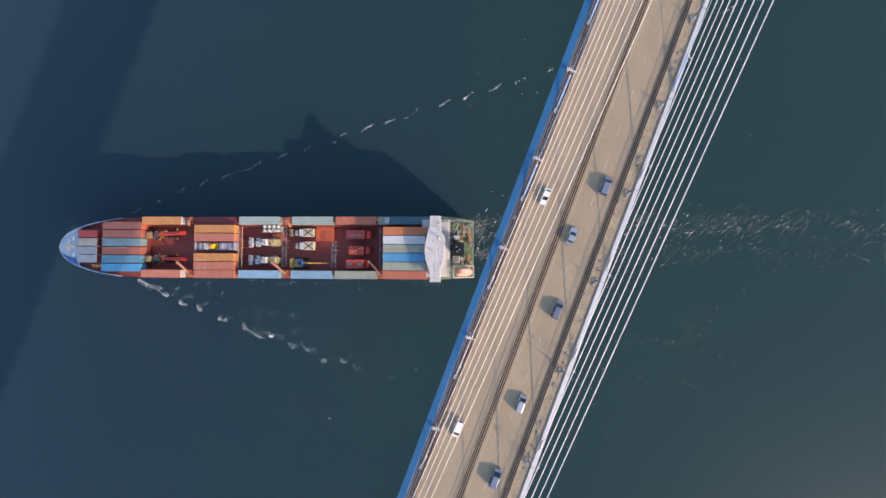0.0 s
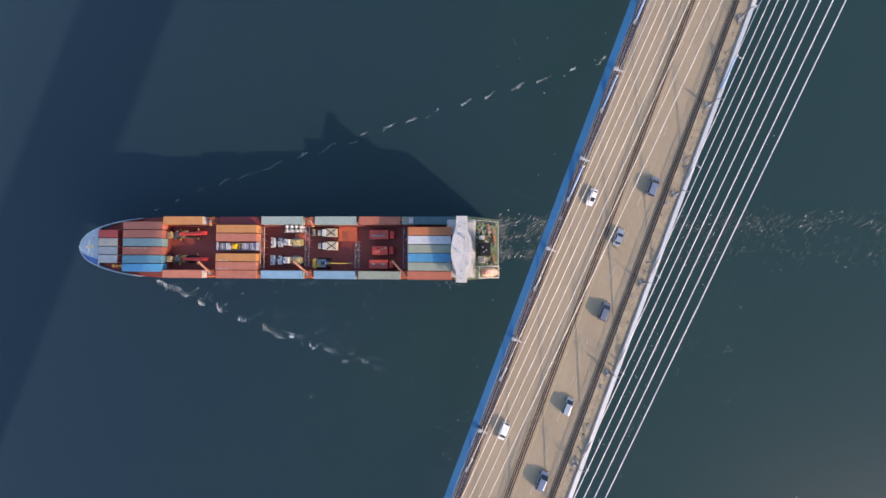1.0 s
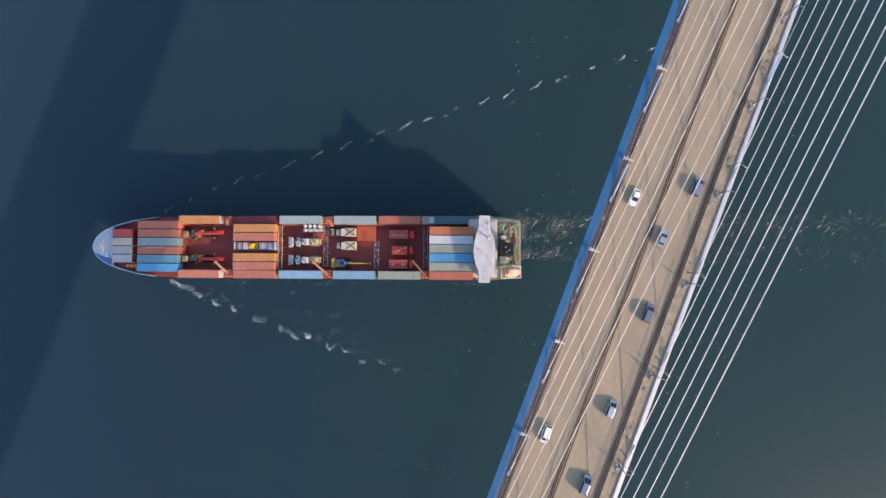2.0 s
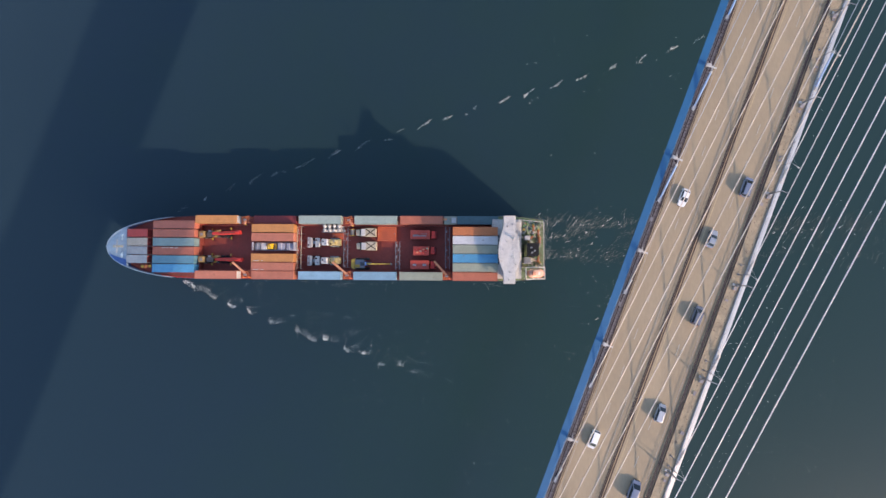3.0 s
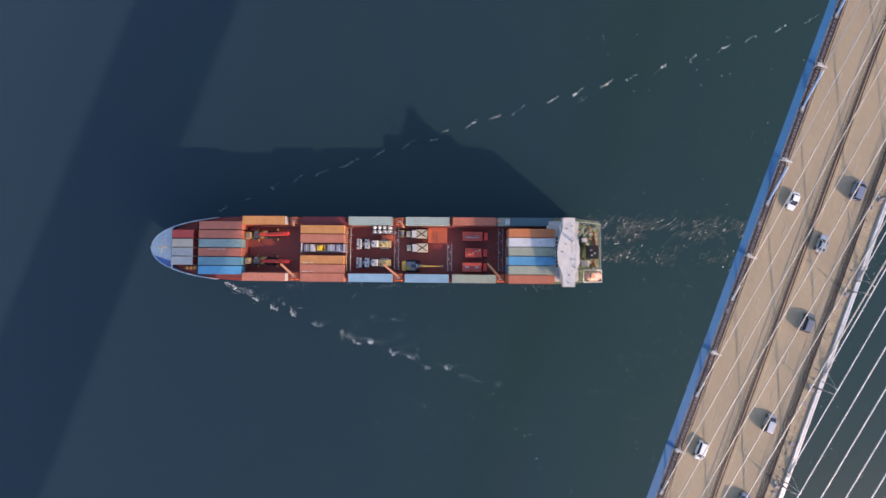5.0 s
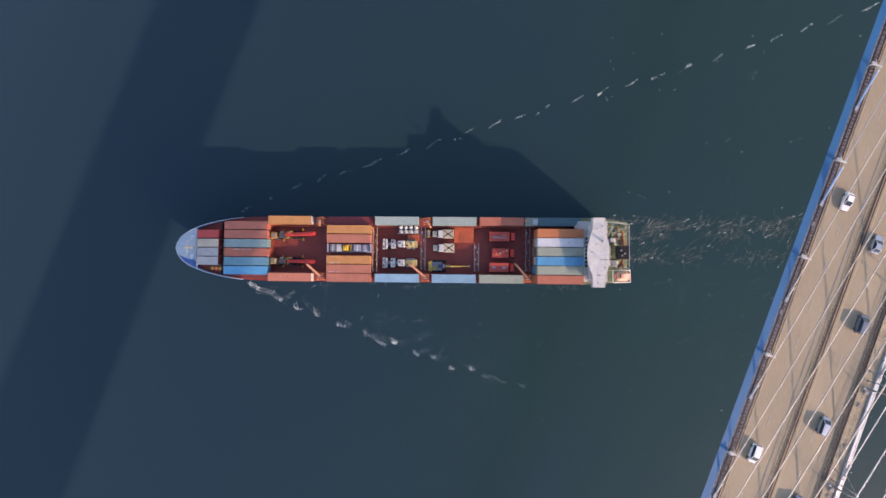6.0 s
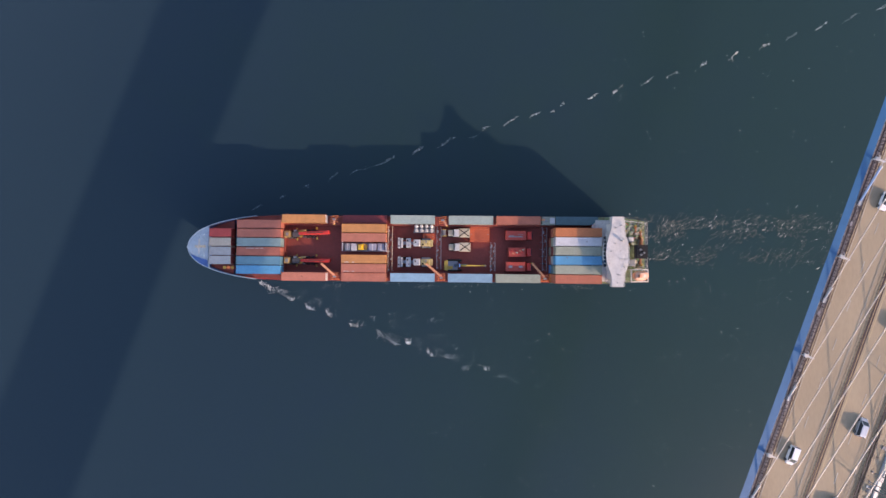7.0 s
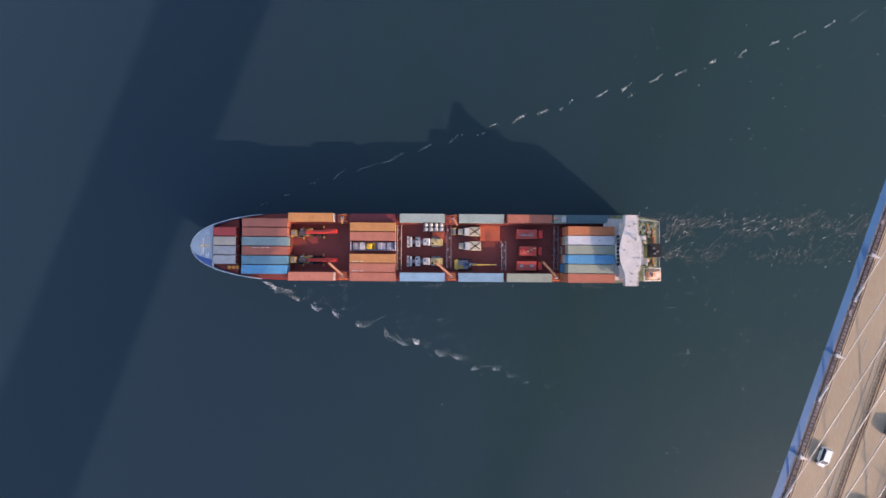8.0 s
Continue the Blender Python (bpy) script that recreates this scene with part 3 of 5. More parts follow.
# ---- cars on the bridge ----
def wheel(parent, x, y, r, w, tyre=RUBBER, rim=STEEL):
    ob = part("wheel", rod(bmesh.new(), (x, y - w / 2, r), (x, y + w / 2, r), r, 12), tyre, parent)
    part("rim", rod(bmesh.new(), (x, y - w / 2 - 0.012, r), (x, y + w / 2 + 0.012, r), r * 0.55, 10), rim, ob)
    return ob


def loft(stations):
    """A body from stations (x, half-width low, half-width high, z low, z high)."""
    bm = bmesh.new()
    rings = [[bm.verts.new(c) for c in ((x, -a, z0), (x, -b, z1), (x, b, z1), (x, a, z0))] for x, a, b, z0, z1 in stations]
    for p, q in zip(rings, rings[1:]):
        for i in range(4):
            bm.faces.new((p[i], p[(i + 1) % 4], q[(i + 1) % 4], q[i]))
    bm.faces.new(rings[0]), bm.faces.new(rings[-1][::-1])
    bmesh.ops.recalc_face_normals(bm, faces=bm.faces)
    bmesh.ops.bevel(bm, geom=list(bm.edges), offset=0.035, segments=1, affect="EDGES")
    return bm


def car(u, v, paint, label, tall=1.0, turn=90.0, size=1.0, van=False):
    """A small car; a van has a longer, taller cabin and a short bonnet."""
    ob = thing("car", label, "car", BRIDGE @ pose(u, v, 60.9, 0, 0, turn), "cars on the bridge")
    s, top, skin = size, 0.9 * tall * size, CAR_PAINTS[paint]
    belt = 0.55 * s
    body = part("body", loft([(-1.42 * s, 0.46 * s, 0.44 * s, 0.2, 0.48 * s), (-1.34 * s, 0.58 * s, 0.55 * s, 0.15, belt), (-0.7 * s, 0.63 * s, 0.6 * s, 0.13, belt), (0.5 * s, 0.63 * s, 0.6 * s, 0.13, belt),
                              (1.1 * s, 0.6 * s, 0.55 * s, 0.14, 0.5 * s), (1.33 * s, 0.54 * s, 0.48 * s, 0.16, 0.44 * s), (1.42 * s, 0.42 * s, 0.38 * s, 0.2, 0.36 * s)]), skin, ob)
    back, r0, r1, nose = (-1.36, -1.2, 0.45, 0.98) if van else (-1.12, -0.78, 0.08, 0.62)
    cabin = part("cabin", loft([(back * s, 0.55 * s, 0.5 * s, belt - 0.03, belt + 0.04), (r0 * s, 0.56 * s, 0.47 * s, belt - 0.03, top), (r1 * s, 0.56 * s, 0.47 * s, belt - 0.03, top), (nose * s, 0.55 * s, 0.48 * s, belt - 0.06, belt + 0.03)]), GLASS, ob, "dark glazed cabin")
    part("roof", loft([((r0 - 0.05) * s, 0.47 * s, 0.4 * s, top - 0.03, top + 0.015), ((r0 + 0.2) * s, 0.49 * s, 0.43 * s, top - 0.03, top + 0.04), ((r1 - 0.2) * s, 0.49 * s, 0.43 * s, top - 0.03, top + 0.04), (r1 * s, 0.47 * s, 0.4 * s, top - 0.03, top + 0.015)]), skin, cabin)
    for y in (-1, 1):
        part("pillar", beam(bmesh.new(), ((r1 - 0.02) * s, y * 0.47 * s, top), (nose * s, y * 0.53 * s, belt), 0.06, 0.06), skin, cabin)
        part("pillar", beam(bmesh.new(), ((r0 + 0.02) * s, y * 0.47 * s, top), (back * s, y * 0.52 * s, belt), 0.08, 0.08), skin, cabin)
    for x in (-0.88, 0.9):
        for y in (-0.58, 0.58):
            wheel(ob, x * s, y * s, 0.2, 0.14)
    for y in (-0.36, 0.36):
        part("headlight", solid(1.33 * s, 1.42 * s, (y - 0.1) * s, (y + 0.1) * s, 0.28 * s, 0.38 * s, 0.02), LAMP_WHITE, body)
        part("tail_light", solid(-1.44 * s, -1.36 * s, (y * 1.1 - 0.08) * s, (y * 1.1 + 0.08) * s, 0.34 * s, 0.46 * s, 0.02), RED, body)
        part("mirror", solid(0.35 * s, 0.45 * s, (y * 1.88 - 0.05) * s, (y * 1.88 + 0.05) * s, 0.52 * s, 0.62 * s, 0.01), skin, body)
    part("bumper", solid(1.38 * s, 1.46 * s, -0.4 * s, 0.4 * s, 0.16, 0.26, 0.02), RUBBER, body)
    return ob


car(3.2, 10.2, "white", "small white saloon car on the bridge roadway", turn=-90)
car(11.6, 15.1, "blue", "blue-grey van on the bridge roadway", tall=1.04, size=1.1, van=True)
car(9.35, 5.7, "silver", "silver hatchback car on the bridge roadway", tall=1.0)
car(11.3, -6.2, "grey", "slate-grey van on the bridge roadway", tall=1.06, size=1.05, van=True)
car(11.1, -22.2, "silver", "silver van on the bridge roadway", tall=1.05, van=True)
car(3.1, -29.6, "white", "white estate car on the bridge roadway", turn=-90, tall=1.05, van=True)
car(11.4, -34.6, "blue", "blue-grey van low on the bridge roadway", tall=1.06, size=1.1, van=True)


# ---- cargo on the red deck ----
PEACH = material("pale_orange_paint", (0.66, 0.27, 0.14), 0.5, 0, 0.2, 0.4, 2)

FLOOR = 3.6


def crane_truck(x, y, paint, label, drop=0.0, turn=0.0):
    """A truck-mounted crane, its boom lying aft over the chassis."""
    ob = thing("mobile_crane", label, "crane truck", pose(x, y, FLOOR, 0, 0, turn), "crane trucks on the cargo deck")
    part("chassis", solid(0, 9.2, -0.85, 0.85, 0.7, 1.25, 0.06), BLACK, ob)
    cab = part("cab", loft([(0.0, 1.1, 1.0, 0.7, 2.0), (0.25, 0.9, 0.8, 0.6, 2.9), (1.6, 0.9, 0.8, 0.6, 2.95), (1.8, 0.9, 0.85, 0.7, 2.4)]), DUSTY_YELLOW, ob, "dusty yellow cab")
    part("windscreen", solid(-0.02, 0.1, -0.9, 0.9, 1.9, 2.6), GLASS, cab)
    part("cab_hatch", solid(0.7, 1.4, -0.4, 0.4, 2.93, 3.0, 0.02), STEEL, cab)
    part("turntable", rod(bmesh.new(), (4.3, 0, 1.2), (4.3, 0, 1.7), 1.0, 16), YELLOW, ob)
    part("engine_house", solid(2.3, 4.4, -0.8, 0.6, 1.6, 2.5, 0.1), DARK_STEEL, ob)
    for q, (px, py, pw) in enumerate(((0.3, 0.95, 0.5), (1.5, -1.0, 0.6), (2.7, 0.9, 0.9), (4.6, 0.95, 1.3), (5.2, -0.9, 0.7))):
        part("locker", solid(px, px + pw, py - 0.25, py + 0.25, 1.25, 1.75 + 0.3 * (q % 3), 0.05), (DUSTY_YELLOW, DARK_STEEL, STEEL)[q % 3], ob)
    part("grille", solid(2.25, 2.45, -0.9, 0.6, 1.8, 2.5), BLACK, ob)
    boom = part("boom", loft([(4.5, 0.42, 0.36, 2.6 - drop * 0.7, 3.5 - drop), (7.0, 0.5, 0.45, 2.9 - drop, 3.8 - drop), (12.6, 0.6, 0.52, 3.3 - drop, 4.1 - drop)]), paint, ob, "bright red telescopic boom")
    part("boom_tip", solid(12.3, 13.1, -0.5, 0.5, 3.2 - drop, 4.15 - drop, 0.08), paint, boom)
    part("boom_channel", solid(7.0, 12.2, -0.14, 0.14, 3.7 - drop, 4.12 - drop, 0.03), DECK_RED, boom, "dark red channel along the boom")
    part("inner_boom", solid(11.5, 12.9, -0.25, 0.25, 3.9 - drop, 4.25 - drop, 0.05), RED, boom)
    part("ram", rod(bmesh.new(), (4.5, 0, 1.7), (7.2, 0, 3.0 - drop), 0.16, 8), STEEL, boom)
    for wx in (0.9, 2.3, 6.3, 7.7):
        for wy in (-1.0, 1.0):
            wheel(ob, wx, wy, 0.55, 0.38)
    for wx in (3.2, 8.8):
        for s in (-1, 1):
            part("outrigger", solid(wx - 0.18, wx + 0.18, s * 1.1, s * 1.75, 0.75, 1.05, 0.03), YELLOW, ob)
    return ob


crane_truck(-96.1, 3.75, RED, "truck crane with dusty yellow cab and red boom on cargo deck", 0.0, 2.5)
crane_truck(-96.1, -3.55, RED, "truck crane with long red boom in shade on cargo deck", 1.55)


def grader(x, y, label):
    """A long white road machine with a glazed cab and a yellow engine end."""
    ob = thing("road_machine", label, "road machine", pose(x, y, FLOOR), "road machines on the cargo deck")
    part("frame", solid(0.6, 9.3, -0.45, 0.45, 1.1, 1.7, 0.08), STEEL, ob)
    part("front_bar", solid(0, 0.7, -1.5, 1.5, 0.4, 1.9, 0.08), SHIP_WHITE, ob)
    part("front_rack", solid(0.9, 1.4, -1.35, 1.35, 1.2, 2.1, 0.06), SHIP_WHITE, ob)
    part("axle_cover", solid(2.4, 3.7, -1.3, 1.3, 1.5, 2.3, 0.12), SHIP_WHITE, ob)
    cab = part("cab", loft([(4.5, 0.85, 0.8, 1.6, 3.1), (4.7, 0.95, 0.9, 1.6, 3.6), (6.2, 0.95, 0.9, 1.6, 3.65), (6.4, 0.95, 0.9, 1.6, 3.4)]), SHIP_WHITE, ob, "white cab")
    part("window", solid(4.5, 4.64, -0.7, 0.7, 2.4, 3.1), GLASS, cab)
    for s in (-1, 1):
        part("window", solid(4.9, 6.1, s * 0.88, s * 0.96, 2.4, 3.2), GLASS, cab)
    part("engine_cover", solid(6.6, 9.0, -0.85, 0.85, 1.7, 2.9, 0.16), PALE_YELLOW, ob, "pale yellow engine cover")
    part("counterweight", solid(8.9, 9.9, -0.95, 0.95, 1.2, 2.6, 0.18), PALE_YELLOW, ob, "cream-yellow counterweight")
    for k, (gx, gy, gw, gz, m) in enumerate(((4.95, 0.2, 0.35, 3.64, BLACK), (5.7, -0.4, 0.3, 3.64, STEEL), (6.9, -0.45, 0.45, 2.88, BLACK), (7.8, 0.35, 0.4, 2.88, STEEL), (8.3, -0.2, 0.3, 2.88, YELLOW), (2.6, 0.6, 0.4, 2.28, BLACK), (3.0, -0.6, 0.4, 2.28, STEEL), (0.2, -0.8, 0.3, 1.88, BLACK), (0.2, 0.7, 0.3, 1.88, STEEL))):
        part("fitting", solid(gx, gx + gw, gy - 0.22, gy + 0.22, gz, gz + 0.14 + 0.05 * (k % 3), 0.02), m, ob)
    part("exhaust", rod(bmesh.new(), (7.3, 0.3, 2.9), (7.3, 0.3, 3.5), 0.09, 8), BLACK, ob)
    for s in (-1, 1):
        part("mudguard", solid(6.7, 9.2, s * 0.9, s * 1.3, 1.5, 1.75, 0.06), STEEL, ob)
    for wx in (1.9, 3.1, 7.1, 8.6):
        for wy in (-1.15, 1.15):
            wheel(ob, wx, wy, 0.7, 0.5, rim=YELLOW)
    return ob


grader(-64.2, 1.6, "white road grader with yellow engine end lashed on the cargo deck")
grader(-64.2, -3.7, "white and grey road grader with yellow tail on the cargo deck")


def jeep(x, y, label, drum=False):
    ob = thing("field_truck", label, "truck", pose(x, y, FLOOR), "field trucks on the cargo deck")
    part("chassis", solid(0, 5.9, -0.9, 0.9, 0.6, 1.0, 0.05), STEEL, ob)
    part("bonnet", loft([(0.1, 0.8, 0.75, 0.7, 1.7), (1.5, 0.9, 0.85, 0.7, 1.9)]), SHIP_CREAM, ob)
    cab = part("cab", loft([(1.4, 1.0, 0.9, 0.9, 2.0), (1.8, 1.05, 0.95, 0.9, 2.8), (3.0, 1.05, 0.95, 0.9, 2.85)]), SHIP_WHITE, ob, "off-white cab")
    part("windscreen", solid(1.36, 1.6, -0.8, 0.8, 2.05, 2.6), GLASS, cab)
    part("load_bed", solid(3.0, 6.0, -1.2, 1.2, 1.0, 2.3, 0.08), SHIP_CREAM, ob)
    top = part("cover", solid(2.9, 6.05, -1.25, 1.25, 2.3, 2.75, 0.12), SHIP_CREAM, ob, "cream tarpaulin")
    for s in (-1, 1):
        part("strap", beam(bmesh.new(), (3.1, -1.0 * s, 2.79), (5.9, 1.0 * s, 2.79), 0.22, 0.06), BLACK, top)
    for wx in (0.9, 4.2, 5.3):
        for wy in (-1.0, 1.0):
            wheel(ob, wx, wy, 0.5, 0.32)
    for s in (-1, 1):
        part("headlight", rod(bmesh.new(), (0.0, s * 0.55, 1.3), (0.12, s * 0.55, 1.3), 0.14, 10), LAMP_WHITE, ob)
    return ob


jeep(-50.1, 4.55, "cream field truck with off-white strapped cover on the cargo deck")
jeep(-49.9, 0.6, "smaller cream field truck with strapped cover on the cargo deck")
ob = thing("cable_drum", "yellow steel cable drum on the cargo deck", "drum", pose(-51.3, 4.6, FLOOR))
part("core", rod(bmesh.new(), (0, -0.8, 0.9), (0, 0.8, 0.9), 0.6, 14), STEEL, ob)
for s in (-1, 1):
    part("flange", rod(bmesh.new(), (0, s * 0.8, 0.9), (0, s * 0.95, 0.9), 0.9, 18), YELLOW, ob)

# excavator
ob = thing("excavator", "yellow tracked excavator with blue cab and long thin boom", "excavator", pose(-51.0, -4.55, FLOOR))
for s in (-1, 1):
    track = part("track", solid(0.6, 4.9, s * 1.35 - 0.33, s * 1.35 + 0.33, 0, 0.95, 0.3), RUBBER, ob)
    for i in range(4):
        part("roller", rod(bmesh.new(), (1.2 + i * 1.05, s * 1.0, 0.42), (1.2 + i * 1.05, s * 1.72, 0.42), 0.26, 10), STEEL, track)
part("slew_ring", rod(bmesh.new(), (2.7, 0, 0.9), (2.7, 0, 1.3), 0.9, 16), STEEL, ob)
part("upper_body", solid(0.5, 3.7, -1.3, 1.2, 1.3, 2.1, 0.15), STEEL, ob)
part("engine_lid", solid(0.9, 2.3, -1.1, -0.2, 2.1, 2.3, 0.05), YELLOW, ob)
part("counterweight", prism([(-0.1, -1.2), (0.9, -1.55), (0.9, 1.55), (-0.1, 1.2)], 1.2, 2.7, 0.12), YELLOW, ob)
cab = part("cab", loft([(2.6, 0.5, 0.45, 2.2, 3.3), (2.8, 0.55, 0.5, 1.4, 3.5), (4.1, 0.55, 0.5, 1.4, 3.5), (4.4, 0.5, 0.42, 1.4, 2.8)]), HULL_BLUE, ob, "blue glazed cab")
part("cab_roof", solid(2.7, 4.0, -0.48, 0.48, 3.5, 3.58, 0.02), GLASS, cab)
boom = part("boom", loft([(3.6, 0.26, 0.24, 1.7, 2.4), (6.0, 0.2, 0.18, 3.3, 3.9), (8.3, 0.15, 0.13, 3.1, 3.6)]), YELLOW, ob, "long yellow boom")
part("stick", loft([(8.0, 0.17, 0.15, 3.1, 3.6), (11.4, 0.11, 0.1, 2.2, 2.55)]), YELLOW, boom)
part("ram", rod(bmesh.new(), (3.9, 0.3, 1.6), (6.0, 0.3, 3.2), 0.1, 8), STEEL, boom)
part("bucket", prism([(11.1, -0.3), (11.6, -0.28), (11.6, 0.28), (11.1, 0.3)], 1.3, 2.2, 0.1), STEEL, ob)


def red_truck(x, y, length, label, load):
    ob = thing("lorry", label, "lorry", pose(x, y, FLOOR), "red lorries on the cargo deck")
    part("chassis", solid(0.1, length + 1.9, -0.5, 0.5, 0.6, 0.95, 0.04), BLACK, ob)
    body = part("load_body", solid(0, length, -1.25, 1.25, 1.0, 2.9, 0.07), RED_BODY, ob, "faded red load body")
    for s in (-1, 1):
        part("side_rail", solid(0.05, length - 0.05, s * 1.2 - 0.06, s * 1.2 + 0.06, 2.85, 3.05, 0.02), RED_BODY, body)
    if load == "pipes":
        for i, (a, b, w) in enumerate(((0.7, 4.6, 0.35), (0.9, 2.2, 0.15), (3.2, 4.8, 0.12))):
            part("cover_strip", solid(a, b, -0.35 + 0.3 * i - w / 2, -0.35 + 0.3 * i + w / 2, 2.9, 3.08, 0.04), STEEL, body)
    elif load == "goods":
        for a, c, m in ((0.4, 0.3, RED), (0.9, -0.4, PEACH), (1.5, 0.5, RED), (1.9, -0.1, SHIP_CREAM), (2.5, -0.6, RED), (2.8, 0.4, PEACH), (3.4, 0.0, RED), (3.7, 0.7, SHIP_CREAM)):
            part("bundle", solid(a, a + 0.55, c - 0.2, c + 0.2, 2.88, 3.3, 0.08), m, body)
    else:
        for a in (0.8, 3.6):
            part("roof_hatch", solid(a, a + 1.0, -0.3, 0.3, 2.9, 3.02, 0.03), STEEL, body)
    cab = part("cab", loft([(length + 0.35, 1.1, 1.05, 0.7, 2.3), (length + 0.5, 1.15, 1.05, 0.6, 2.75), (length + 1.5, 1.15, 1.05, 0.6, 2.7), (length + 1.95, 1.1, 1.0, 0.6, 1.8)]), RED, ob, "red cab")
    part("windscreen", solid(length + 1.6, length + 1.82, -0.9, 0.9, 1.9, 2.5), GLASS, cab)
    for wx in (0.9, 2.0, length + 1.1):
        for wy in (-1.05, 1.05):
            wheel(ob, wx, wy, 0.5, 0.34)
    return ob


RED_BODY = material("faded_red", (0.50, 0.075, 0.05), 0.5, 0, 0.2, 0.4, 2.5, 0.1)
red_truck(-34.0, 3.95, 5.6, "red lorry with pipes along its roof on the cargo deck", "pipes")
red_truck(-33.2, -0.7, 4.6, "red lorry with an open load of bundles on the cargo deck", "goods")
red_truck(-34.0, -4.75, 5.4, "red box lorry with two roof hatches on the cargo deck", "hatches")

# tank rack
ob = thing("tank_rack", "grey steel rack of eight pale gas tanks on the cargo deck", "tank rack", pose(-59.7, 5.75, FLOOR))
for x in (0, 1.9, 3.8, 5.7):
    for y in (-1.15, 1.15):
        part("post", solid(x - 0.06, x + 0.06, y - 0.06, y + 0.06, 0, 3.3), STEEL, ob)
for y in (-1.15, 1.15):
    part("rail", solid(0.06, 5.64, y - 0.05, y + 0.05, 3.3, 3.4), STEEL, ob)
part("floor_plate", solid(-0.1, 5.8, -1.2, 1.2, 0.5, 0.62), STEEL, ob)
for i in range(4):
    for y in (-0.57, 0.57):
        tank = part("tank", rod(bmesh.new(), (0.78 + i * 1.4, y, 0.62), (0.78 + i * 1.4, y, 2.95), 0.5, 14), SHIP_WHITE, ob, "pale gas tank")
        part("dome", rod(bmesh.new(), (0.78 + i * 1.4, y, 2.95), (0.78 + i * 1.4, y, 3.2), 0.5, 14, 0.22), SHIP_WHITE, tank)

# raised panels, brighter orange than the deck round them
for x0, x1, y0, y1 in ((-43.9, -38.4, 2.15, 6.4), (-57.2, -54.0, 2.6, 4.4)):
    ob = thing("hatch_panel", "raised orange panel on the cargo deck", "hatch", pose((x0 + x1) / 2, (y0 + y1) / 2, FLOOR), "hatch panels of the deck")
    a, b = (x1 - x0) / 2, (y1 - y0) / 2
    part("panel", solid(-a, a, -b, b, 0, 0.9, 0.05), PANEL_ORANGE, ob)
    for i in range(3):
        part("stiffener", solid(-a + 0.1, a - 0.1, -b + (i + 0.5) * b * 0.66 - 0.04, -b + (i + 0.5) * b * 0.66 + 0.04, 0.9, 0.96), PANEL_ORANGE, ob)
    for s in (-1, 1):
        part("lifting_eye", rod(bmesh.new(), (s * (a - 0.4), 0, 0.9), (s * (a - 0.4), 0, 1.1), 0.12, 8), STEEL, ob)


def lashing_frame(x, label, y0=-6.2, y1=6.2, rail=None):
    """A narrow grey lashing gantry across the deck."""
    ob = thing("lashing_frame", label, "lashing frame", pose(x, 0, FLOOR), "lashing frames across the deck")
    for dx in (0.0, 1.15):
        part("rail", solid(dx - 0.07, dx + 0.07, y0, y1, 3.0, 3.09), rail or STEEL, ob)
        n = 7
        for i in range(n):
            y = y0 + (y1 - y0) * i / (n - 1)
            part("post", solid(dx - 0.05, dx + 0.05, y - 0.05, y + 0.05, 0, 3.0), STEEL, ob)
    for i in range(13):
        y = y0 + 0.4 + (y1 - y0 - 0.8) * (i + 0.35 * math.sin(5 * i)) / 13
        w = 0.12 + 0.22 * (i * 7 % 5) / 4
        part("lashing_box", solid(0.1 + 0.5 * (i % 2), 0.45 + 0.5 * (i % 2), y - w, y + w, 2.9, 3.0, 0.02), (WALK_GREY, DARK_STEEL, DARK_STEEL)[i % 3], ob)
    return ob


lashing_frame(-38.2, "grey steel lashing frame across the cargo deck", -6.0, 1.9)
lashing_frame(-66.75, "cream steel lashing frame beside the second block", rail=SHIP_CREAM)
lashing_frame(-53.2, "dark grey steel lashing frame between the vehicles", -5.6, 6.2)
lashing_frame(-23.9, "grey steel lashing frame before the aft block", -5.8, 6.2)


def deck_crane(x, y, label, swing, reach):
    """A small stores crane: a striped lattice pedestal and a jib."""
    ob = thing("deck_crane", label, "deck crane", pose(x, y, 5.38), "stores cranes at the ship's side")
    for dx in (-0.9, 0.9):
        for dy in (-0.9, 0.9):
            part("leg", beam(bmesh.new(), (dx, dy, 0), (dx * 0.8, dy * 0.8, 2.2), 0.16, 0.16), ORANGE, ob)
    for i in range(4):
        part("slat", beam(bmesh.new(), (-1.1, -0.95 + i * 0.55, 2.2), (1.1, -0.55 + i * 0.55, 2.2), 0.16, 0.10), ORANGE, ob)
    jib = part("jib", beam(bmesh.new(), (0, 0.3, 2.3), (reach * math.cos(radians(swing)), 0.3 + reach * math.sin(radians(swing)), 2.5), 0.55, 0.42), PEACH, ob, "pale orange jib")
    part("winch", rod(bmesh.new(), (-0.4, 0.0, 2.45), (0.4, 0.0, 2.45), 0.26, 10), STEEL, jib)
    part("hook_block", solid(reach * math.cos(radians(swing)) - 0.22, reach * math.cos(radians(swing)) + 0.22, reach * math.sin(radians(swing)) + 0.05, reach * math.sin(radians(swing)) + 0.5, 1.9, 2.3, 0.05), YELLOW, jib)
    return ob


deck_crane(-81.3, -7.9, "orange stores crane with its jib swung over the cargo deck", 138, 4.9)
deck_crane(-51.9, -7.9, "orange stores crane with its jib over the road graders", 140, 5.4)
deck_crane(-23.5, -7.9, "orange stores crane with its jib over the red lorries", 132, 5.2)
deck_crane(-81.6, 7.9, "dark orange stores crane among the outer containers", -90, 1.6)
deck_crane(-23.2, 7.9, "orange-brown stores crane before the teal container", 180, 1.4)
deck_crane(-51.6, 7.9, "orange stores crane between two pale containers", -60, 2.2)

